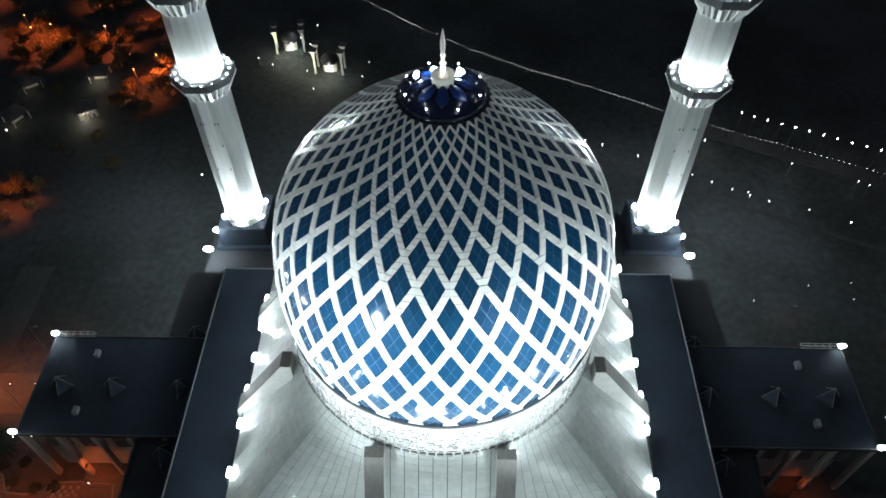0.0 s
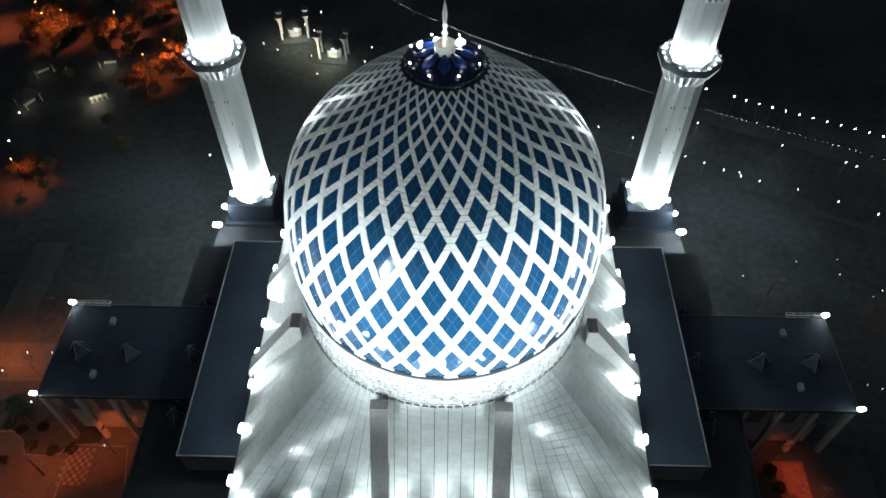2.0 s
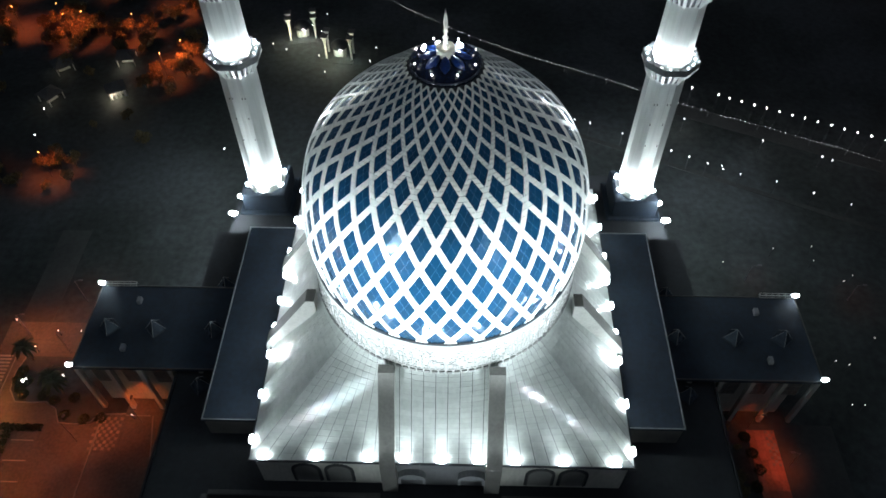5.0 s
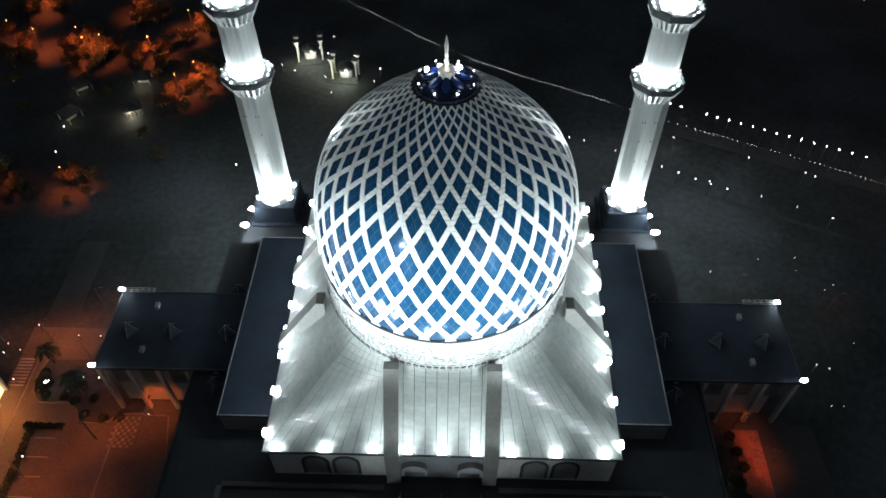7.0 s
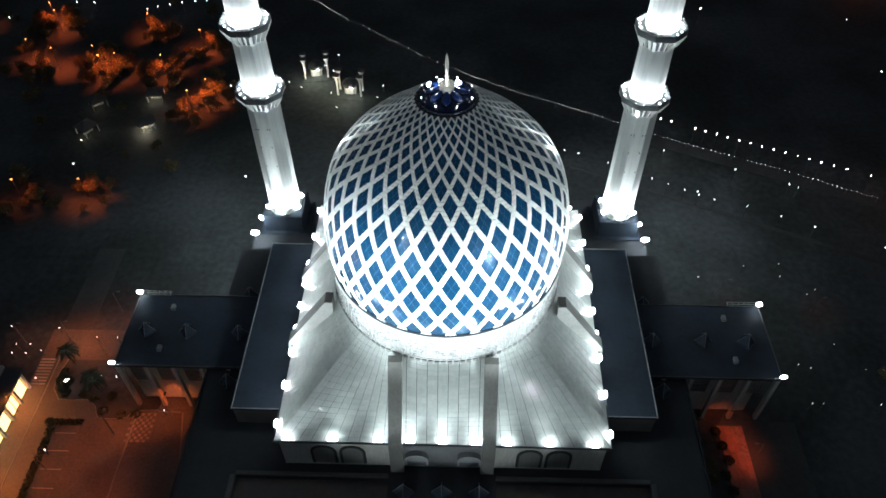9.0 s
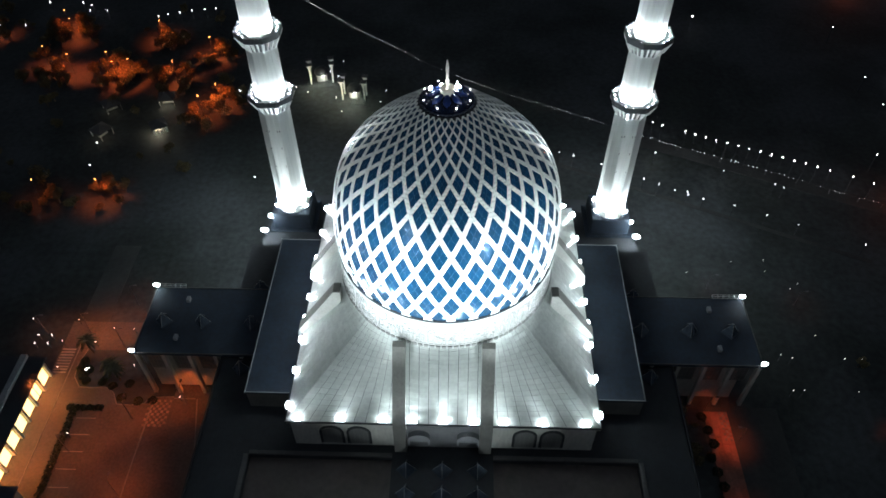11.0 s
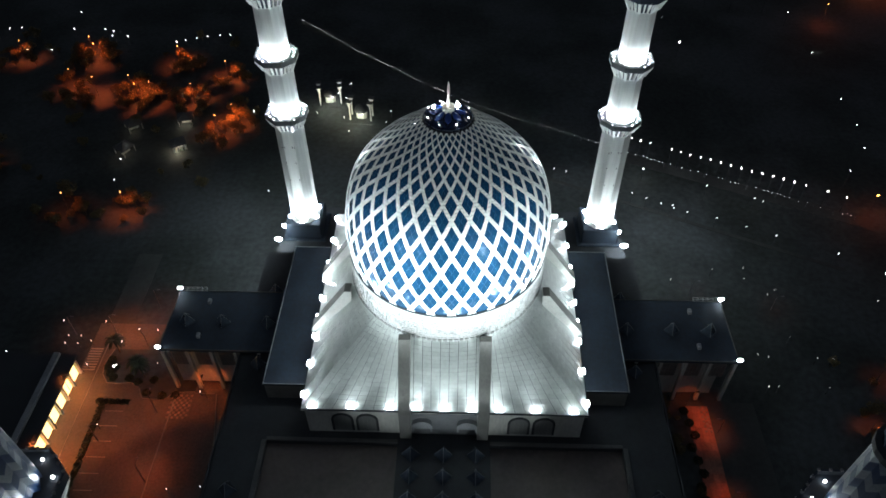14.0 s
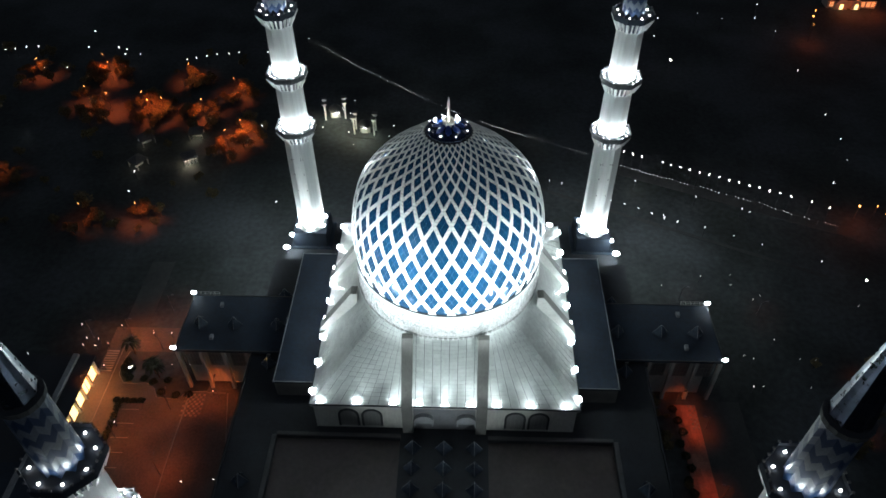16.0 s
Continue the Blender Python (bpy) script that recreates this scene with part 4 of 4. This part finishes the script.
walk_path = thing("garden_path", "narrow grey footpath past the lawn lamps", "path", kind="structure")
for i in range(24):
    x, y = 36 + 4.4 * i, 92.6 - 2.07 * i
    seg = part("path_slab", box(-2.4, 2.4, -0.9, 0.9, -0.1, 0.05), M_LANE, walk_path)
    seg.location, seg.rotation_euler = (x, y, 0), (0, 0, math.atan2(-2.07, 4.4))
for x, y, power in ((42.5, 90.6, 150), (54.8, 84.8, 60), (75.7, 92.2, 330), (83.5, 71.0, 60), (98.6, 82.4, 90), (115.2, 75.4, 90), (117.4, 55.2, 60)):
    lamp("lawn_light", (x, y, 4.2), power, (0.95, 0.97, 0.95), 0.2)

lane = thing("lakeside_road", "grey road along the row of street lamps", "road", kind="structure")
for i in range(26):
    x, y = 66 + 3.63 * i, 108.5 - 1.6 * i
    seg = part("road_slab", box(-1.98, 1.98, -3.2, 3.2, -0.2, 0.02), M_LANE, lane)
    seg.location, seg.rotation_euler = (x, y, 0), (0, 0, math.atan2(-1.6, 3.63))
for i in range(5):
    lamp("road_light", (80 + 16 * i, 105.6 - 7.0 * i, 7.4), 70, (1.0, 0.97, 0.9), 0.3)

# the amber park lamps and their trees
AMBER = [(-179, 181), (-174, 174), (-133, 173), (-107, 160), (-96, 125), (-124, 67), (-148, 147), (-143, 140), (-137, 142), (-177, 151), (-164, 145), (-211, 176), (-118, 141), (-146, 66), (-101, 117), (-192, 92)]
amber = street_lamp(10.4, G_AMBER, "amber park lamps", "amber park lamp among trees", 0.14)
spread(amber, AMBER)
for i, (x, y) in enumerate(AMBER):
    lamp("park_light", (x + 0.3, y - 0.4, 10.2), (2600, 1800, 2600, 3000, 3600, 1300, 2200, 1800, 1600, 1600, 2000, 1500, 2600, 450, 1800, 500)[i] * 4.5, SODIUM, 0.4, target=(x, y, 0), cone=116, blend=0.9)
kinds = [tree(1), tree(2, 7.0, 3.2), tree(3, 9.5, 4.4)]
rng = random.Random(11)
spots = []
for x, y in AMBER:
    for k in range(9):
        a, d = rng.random() * 6.28, 3.0 + 8.0 * rng.random()
        spots.append((x + d * math.cos(a), y + d * math.sin(a)))
for k in range(60):
    spots.append((-75 - 170 * rng.random(), 60 + 150 * rng.random()))
for k in range(14):
    spots.append((62 + 9 * rng.random(), -62 + 48 * rng.random()))
for k in range(14):
    spots.append((118 + 26 * rng.random(), -32 + 36 * rng.random()))
used = set()
for i, (x, y) in enumerate(spots):
    k = i % 3
    if abs(x) < 60 and abs(y) < 66:
        continue
    size = (0.40 + 0.45 * rng.random()) * (0.6 if x > 0 and x < 75 else 1.0)
    if k not in used:
        used.add(k)
        ob = kinds[k]
    else:
        ob = copy_thing(kinds[k], Matrix())
    ob.matrix_basis = pose(x, y, 0, 0, 0, rng.random() * 360) @ Matrix.Diagonal((size, size, size, 1))
fronds = palm()
spread(fronds, [(-104.5, 1.5), (-95.0, -6.4), (-93.4, -7.8)])

# lit kiosks on the lawn
def kiosk(turn, x, y):
    t = thing("kiosk", "small lit garden pavilion with tall flared white columns", "pavilion", (x, y, 0), turn, group="garden pavilions")
    part("floor", box(-5.4, 5.4, -3.6, 4.6, 0, 0.3, bevel=0.05), M_GRASS, t)
    part("lit_wall", box(-1.6, 1.2, 0.2, 0.6, 0.3, 4.2, bevel=0.04), M_TILE, t, "white wall under a lamp")
    part("room", box(-2.2, 2.2, 0.62, 2.8, 0.3, 4.0), M_WALL, t)
    part("roof", lathe([(2.9, 4.0), (3.1, 4.3), (2.7, 5.3), (1.7, 6.3), (0.2, 6.9)], 12, smooth=True), M_SHELL, t, "dark domed roof").location = (0, 1.4, 0)
    part("lamp_globe", lathe([(0.05, 3.3), (0.3, 3.4), (0.38, 3.7), (0.2, 4.0), (0.03, 4.05)], 10), G_WHITE, t, "glowing globe lamp").location = (0.9, -0.4, 0)
    for sx in (-1, 1):
        for sy in (-1, 1):
            col = part("column", lathe([(0.5, 0.3), (0.42, 0.8), (0.42, 6.0), (0.6, 7.4), (1.0, 8.6), (1.7, 9.5)], 4, math.pi / 4), M_TILE, t)
            col.location = (sx * 4.6, 1.2 + sy * 2.0, 0)
            part("capital", lathe([(1.7, 9.48), (1.78, 9.52), (1.75, 9.65), (0.1, 9.7)], 4, math.pi / 4), M_STONE, col, "dark top slab")
    m = pose(x, y, 0, 0, 0, turn)
    lamp("kiosk_light", m @ Vector((0.6, -1.6, 4.4)), 2000, (0.95, 1.0, 0.85), 0.3)
    lamp("kiosk_light", m @ Vector((-4.0, -4.0, 4.6)), 700, (1.0, 0.95, 0.6), 0.3)


kiosk(10, -56.3, 142)
kiosk(-5, -41.3, 130)


def pavilion(x, y, turn, power=300):
    t = thing("shelter", "low shelter with pale roof edge in the park", "shelter", (x, y, 0), turn, group="park shelters")
    part("roof", lathe([(4.5, 3.0), (4.7, 3.2), (0.3, 5.2)], 4, math.pi / 4), M_STONE, t)
    for sx in (-1, 1):
        for sy in (-1, 1):
            part("post", box(sx * 2.8 - 0.12, sx * 2.8 + 0.12, sy * 2.8 - 0.12, sy * 2.8 + 0.12, 0, 3.05), M_WALL, t)
    part("bench", box(-2, 2, -0.4, 0.4, 0, 0.5), M_WALL, t)
    if power > 500:
        for k in range(4):
            part("white_panel", box(-2.6 + 1.5 * k, -1.9 + 1.5 * k, -2.75, -2.65, 0.2, 2.6, bevel=0.02), M_TILE, t, "white upright panel")
    lamp("shelter_light", (x, y - 3, 2.6), power, (1.0, 0.85, 0.6), 0.3)


for x, y, turn, power in ((-116, 107.5, 30, 900), (-118, 126, 10, 300), (-137.5, 104, 60, 120), (-139.5, 121, 40, 80)):
    pavilion(x, y, turn, power)

# ---------------------------------------------------------------- the driveway side
office = thing("office_block", "long low block with dark roof and warm lit windows", "building", (1.4, 0, 0))
part("roof", box(-190, -114.7, -74, -5.0, 6.6, 7.2), M_SHELL, office)
part("parapet", box(-121.4, -119.6, -74, -5.0, 7.2, 8.3, bevel=0.1), M_COPING, office, "grey roof beam")
part("wall", box(-189.5, -116.0, -73.5, -5.6, 0, 6.6), M_WALL, office)
for i in range(14):
    y = -7.2 - 4.9 * i
    w_ = part("window", box(-116.05, -115.9, y - 3.9, y, 0.3, 6.0), G_WARM, office, "warm lit window")
    part("pier", box(-116.0, -114.9, y + 0.1, y + 0.9, 0, 6.6, bevel=0.06), M_WALL, office)
low_block = thing("gate_block", "low dark flat-roofed block beside the minaret", "building")
part("roof", box(-150, -104.5, -80, -43.5, 7.4, 8.0), M_DARK, low_block)
part("wall", box(-149, -105, -79.5, -44, 0, 7.4), M_WALL, low_block)

# kerbed planting island, a rounded head with a tail towards the wing
OUTLINE = [(-106.5, 2.5), (-107.6, -2.5), (-107.0, -7.0), (-104.5, -10.2), (-100.5, -10.4), (-97.0, -10.0), (-94.0, -11.8), (-92.0, -15.5), (-88.0, -15.8), (-84.2, -15.2), (-83.2, -13.2), (-76.5, -12.8), (-76.0, 2.5)]
ib = bmesh.new()
lo, hi = [ib.verts.new((x, y, -0.1)) for x, y in OUTLINE], [ib.verts.new((x, y, 0.16)) for x, y in OUTLINE]
ib.faces.new(hi)
for k in range(len(OUTLINE)):
    ib.faces.new((lo[k], lo[(k + 1) % len(OUTLINE)], hi[(k + 1) % len(OUTLINE)], hi[k]))
bmesh.ops.recalc_face_normals(ib, faces=ib.faces)
island = tagged(part("garden_island", ib, M_GRASS, None), "kerbed planting island in the driveway", "ground", kind="structure")
for (x0, y0), (x1, y1) in zip(OUTLINE, OUTLINE[1:-1]):
    d = math.hypot(x1 - x0, y1 - y0)
    for k in range(max(1, round(d / 1.4))):
        f_ = (k + 0.5) / max(1, round(d / 1.4))
        stone = part("kerb", box(-0.68, 0.68, -0.16, 0.16, 0, 0.2, bevel=0.03), M_KERB, island)
        stone.location, stone.rotation_euler = (x0 + (x1 - x0) * f_, y0 + (y1 - y0) * f_, 0.06), (0, 0, math.atan2(y1 - y0, x1 - x0))


def shrub(seed):
    rng_ = random.Random(seed)
    t = thing("shrub", "low round shrub on the planting island", "shrub", group="island shrubs")
    lv, lf = [], []
    for i in range(260):
        v = Vector((rng_.gauss(0, 1), rng_.gauss(0, 1), abs(rng_.gauss(0, 0.8)))).normalized()
        p = Vector((v.x * 1.3, v.y * 1.3, 0.15 + v.z * 1.2)) * (0.7 + 0.4 * rng_.random())
        s_ = 0.16 + 0.14 * rng_.random()
        q = Euler((rng_.random() * 3, rng_.random() * 3, rng_.random() * 6)).to_matrix()
        n = len(lv)
        lv += [p + q @ Vector(o) for o in ((-s_, 0, 0), (0, -s_ * 0.6, 0.04), (s_, 0, 0), (0, s_ * 0.6, 0.04))]
        lf.append((n, n + 1, n + 2, n + 3))
    raw("foliage", lv, lf, M_PALM, t)
    part("stem", lathe([(0.12, 0), (0.08, 0.6), (0.03, 1.0)], 6), M_BARK, t)
    return t


bush = shrub(4)
SHRUBS = [(-106.0, -4.5), (-104.6, -6.8), (-105.6, -1.8), (-103.0, -8.4), (-103.4, -4.6), (-98.0, -8.6), (-94.8, -9.8), (-91.0, -13.6), (-86.0, -14.6), (-82.0, -14.2), (-90.2, -9.0), (-97.5, -4.0)]
bush.matrix_world = pose(*SHRUBS[0], 0.15)
for k, (x, y) in enumerate(SHRUBS[1:]):
    copy_thing(bush, pose(x, y, 0.15, 0, 0, 70 * k))
for k in range(12):
    copy_thing(bush, pose(70.6 + 0.8 * (k % 3), -15.5 - 4.0 * k, 0.15, 0, 0, 50 * k))
copy_thing(drive, pose(-102.6, -5.2, 0.1))
spread(street_lamp(3.0, G_WHITE, "driveway lamps", "bright twin lamp on the planting island", 0.34), [(-103.0, -6.0)])
hedge = thing("hedge", "long clipped hedge between driveway and parking bays", "hedge")
hv, hf = [], []
rng = random.Random(8)
for i in range(2600):
    f_ = rng.random()
    if i < 2000:
        c = Vector((-103.0 + 0.4 * f_, -17.5 - 42 * f_, 0)) + Vector((rng.uniform(-0.9, 0.9), 0, rng.uniform(0.05, 1.2)))
    else:
        c = Vector((-105.2 + 10 * f_, -17.0 + rng.uniform(-0.8, 0.8), rng.uniform(0.05, 1.0)))
    q = Euler((rng.random() * 3, rng.random() * 3, rng.random() * 6)).to_matrix()
    n = len(hv)
    hv += [c + q @ Vector(o) for o in ((-0.3, 0, 0), (0, -0.2, 0.05), (0.3, 0, 0), (0, 0.2, 0.05))]
    hf.append((n, n + 1, n + 2, n + 3))
tagged(raw("foliage", hv, hf, M_PALM, hedge), kind="stuff")
marks = thing("bay_marking", "worn painted parking bay lines on the asphalt", "road marking")
for i in range(9):
    y = -20 - 5.0 * i
    part("line", box(-101.6, -96.2, y - 0.12, y + 0.12, 0.041, 0.046), M_PAINT, marks)
for i in range(9):
    part("bar", box(-114.2, -110.2, 2.6 - 1.0 * i - 0.28, 2.6 - 1.0 * i + 0.28, 0.041, 0.046), M_PAINT, marks)
kerbs = thing("kerb_line", "long pale kerb along the driveway", "kerb", kind="structure")
for i in range(30):
    part("kerb_stone", box(-82.2, -81.8, -16.0 - 2.0 * (i + 1) + 0.03, -16.0 - 2.0 * i, 0.0, 0.2, bevel=0.03), M_KERB, kerbs)
for i in range(24):
    part("kerb_stone", box(-109.4, -109.1, 8 - 2.5 * (i + 1) + 0.04, 8 - 2.5 * i, 0.0, 0.16, bevel=0.03), M_KERB, kerbs)
for i in range(12):
    x0, y0 = (-75.4 + 2.0 * i, -13.2) if i < 3 else (-69.6 + 0.42 * (i - 3), -14.2 - 2.0 * (i - 3))
    stone = part("kerb_stone", box(-0.97, 0.97, -0.15, 0.15, 0.0, 0.18, bevel=0.03), M_KERB, kerbs)
    stone.location, stone.rotation_euler = (x0, y0, 0), (0, 0, 0 if i < 3 else math.atan2(-2.0, 0.42))
bed = slab("planting_bed", "red-lit planting bed beside the wing", 62, 70.5, -62, -13, 0.2, M_GRASS, category="ground")
path_red = slab("red_path", "paved path under a red-orange lamp, red light also in its colour", 71.5, 78.0, -80, -13.5, 0.15, M_RED, category="pavement")
patch = slab("paved_patch", "chequered paving patch of pale and red slabs", -83.0, -76.5, -22.2, -13.5, 0.10, M_ASPHALT, category="pavement")
slab_mesh = None
for i in range(8):
    for j in range(10):
        if (i + j) % 2:
            continue
        b = box(-0.36, 0.36, -0.38, 0.38, 0, 0.05, bevel=0.02) if slab_mesh is None else None
        ob = part("slab", b, M_PAVE, patch) if b else link("slab", slab_mesh, patch)
        slab_mesh = ob.data
        ob.location = (-82.6 + 0.8 * i, -21.8 + 0.85 * j, 0.10)

# sodium lamps added for the orange ground light; real sources unseen, heads hooded
def hooded(x, y, turn, power, colour, high=9.0, cone=140):
    t = thing("road_lamp", "hooded sodium road lamp, added where no source is seen", "street lamp", (x, y, 0), turn, group="hooded road lamps")
    part("pole", lathe([(0.16, 0), (0.12, 1.0), (0.08, high)], 8), M_METAL, t)
    sweep("arm", [(0, 0, high - 0.1), (0.8, 0, high + 0.3), (1.8, 0, high + 0.35)], 0.05, M_METAL, t)
    part("hood", box(1.3, 2.3, -0.25, 0.25, high + 0.28, high + 0.5, bevel=0.06), M_METAL, t)
    p = Matrix.Rotation(radians(turn), 3, "Z") @ Vector((1.8, 0, 0))
    lamp("road_light", (x + p.x, y + p.y, high + 0.15), power, colour, 0.25, target=(x + p.x * 1.2, y + p.y * 1.2, 0), cone=cone, blend=0.8)


for x, y, turn, power in ((-114.0, -14, 0, 2900), (-114.0, -36, 0, 2800), (-108.0, 9, 0, 1500), (-121.0, 8, 0, 420), (-96.0, 4, 0, 700), (-100.0, -30, 0, 900), (-90.0, -58, 90, 900), (-82.5, -42, 90, 800), (-86, -20, 90, 1100), (-84, -64, 90, 450), (-97, 20, 0, 420), (-72, -15.0, 90, 800)):
    hooded(x, y, turn, power * 2.8, SODIUM_ROAD if x < -105 else (1.0, 0.17, 0.036))
for x, y, turn, power in ((79.5, -22, 180, 1150), (79.5, -44, 180, 900), (132, -3, 0, 500), (122, -22, 0, 1000), (72, -13, 0, 700), (82, 31, 0, 160), (108, 25, 0, 200)):
    hooded(x, y, turn, power, (1.0, 0.16, 0.04), 6.5, 120)

# far bright forecourt beyond the trees
station = thing("far_building", "distant low building with lit gable fronts, orange in the lamplight", "building", (229, 266, 0))
part("wall", box(-14, 14, -2, 6, 0, 5.0), M_WALL, station)
part("roof", box(-15, 15, -3, 7, 5.0, 5.5), M_SHELL, station)
for x, half, high in ((-6.5, 3.6, 8.0), (2.0, 2.6, 6.6)):
    gable = part("gable", _prism([(x - half, 0), (x + half, 0), (x + half, 3.6), (x, high), (x - half, 3.6)], -4.2, -2), M_WALL, station, "pale gable front")
    part("door_light", box(x - 0.9, x + 0.9, -4.3, -4.2, 0.3, 3.2), G_WARM, gable, "lit doorway")
for x in (-11.6, 6.4, 9.6, 12.4):
    part("window", box(x - 1.1, x + 1.1, -2.08, -2.0, 1.0, 3.8), G_DIM, station, "lit window")
for x, y in ((197, 239), (191, 223), (214, 258), (238, 257), (242, 259), (165, 73)):
    copy_thing(amber, pose(x, y, 0))
spread(street_lamp(8.0, G_AMBER, "amber road lamps", "bright amber road lamp at the roadside", 0.38), [(160, 75.5), (168.5, 71), (196, 237), (228, 259)])
for x, y, p_ in ((191, 221, 600), (160, 73, 700), (225, 255, 1200), (240, 255, 1200)):
    lamp("far_light", (x, y, 6), p_, SODIUM, 0.4)

# paving slabs on the path beside the wing, red light put into their colour
red_mesh = None
for i in range(4):
    for j in range(27):
        b = box(-0.77, 0.77, -1.19, 1.19, 0, 0.05, bevel=0.02) if red_mesh is None else None
        ob = part("paving_slab", b, M_RED, path_red) if b else link("paving_slab", red_mesh, path_red)
        red_mesh = ob.data
        ob.location = (72.35 + 1.6 * i, -15.0 - 2.42 * j, 0.15)

for i in range(3):
    for j in range(11):
        if (i + j) % 2 == 0:
            ob = link("pale_slab", slab_mesh, path_red)
            ob.location = (75.9 + 0.75 * i, -22.0 + 0.8 * j, 0.206)

# ---------------------------------------------------------------- roof panels, piece by piece
def on_roof(s, v, lift=0.0):
    """The sloping roof on the -y side: s from -1 to 1 along the eave, v from the eave to the ring.
    Seams run straight up between the two beams and fan out beside them."""
    x, edge = abs(s) * (EAVE - 0.1), math.asin(9.95 / RING_R)
    a = math.asin(x / RING_R) if x < 9.95 else edge + (x - 9.95) / (EAVE - 0.1 - 9.95) * (math.pi / 4 - edge)
    a = math.copysign(a, s)
    e, c = Vector((s * (EAVE - 0.1), -(EAVE - 0.1), EAVE_Z)), Vector((RING_R * math.sin(a), -RING_R * math.cos(a), RING_Z))
    return e.lerp(c, v) + Vector((0, -0.82, 0.57)) * lift


bv, bf = [], []
for q in range(4):
    rot = Matrix.Rotation(radians(90 * q), 3, "Z")
    n = len(bv)
    for j in range(7):
        for i in range(25):
            bv.append(rot @ on_roof(-1 + i / 12, j / 6, -0.10))
    for j in range(6):
        for i in range(24):
            bf.append((n + j * 25 + i, n + j * 25 + i + 1, n + (j + 1) * 25 + i + 1, n + (j + 1) * 25 + i))
raw("roof_deck", bv, bf, M_SHELL, hall)
COURSES = 18
BAYS = [-1 + 0.0723 * i for i in range(10)] + [(-9.95 + 19.9 * i / 9) / (EAVE - 0.1) for i in range(10)] + [1 - 0.0723 * (9 - i) for i in range(10)]
COLS = len(BAYS) - 1
rv, rf = [], []
for q in range(4):
    rot = Matrix.Rotation(radians(90 * q), 3, "Z")
    for i in range(COLS):
        for j in range(COURSES):
            g, h = 0.0014, 0.0010
            s0, s1, v0, v1 = BAYS[i] + g, BAYS[i + 1] - g, j / COURSES + h, (j + 1) / COURSES - h
            tip = [random.uniform(0.0, 0.055) for _ in range(2)]
            top = [on_roof(s0, v0, tip[0]), on_roof(s1, v0, tip[1]), on_roof(s1, v1, 0), on_roof(s0, v1, 0)]
            low_ = [on_roof(a, b, -0.09) for a, b in ((s0, v0), (s1, v0), (s1, v1), (s0, v1))]
            fs = [(0, 1, 2, 3), (0, 4, 5, 1), (1, 5, 6, 2), (2, 6, 7, 3), (3, 7, 4, 0)]
            if q == 0 and j < 10:
                raw("roof_panel", [rot @ p for p in top + low_], fs, M_ROOF, hall)
            else:
                n = len(rv)
                rv += [rot @ p for p in top + low_]
                rf += [tuple(n + k for k in f) for f in fs]
tagged(raw("rear_roof_panel", rv, rf, M_ROOF, hall), kind="stuff")
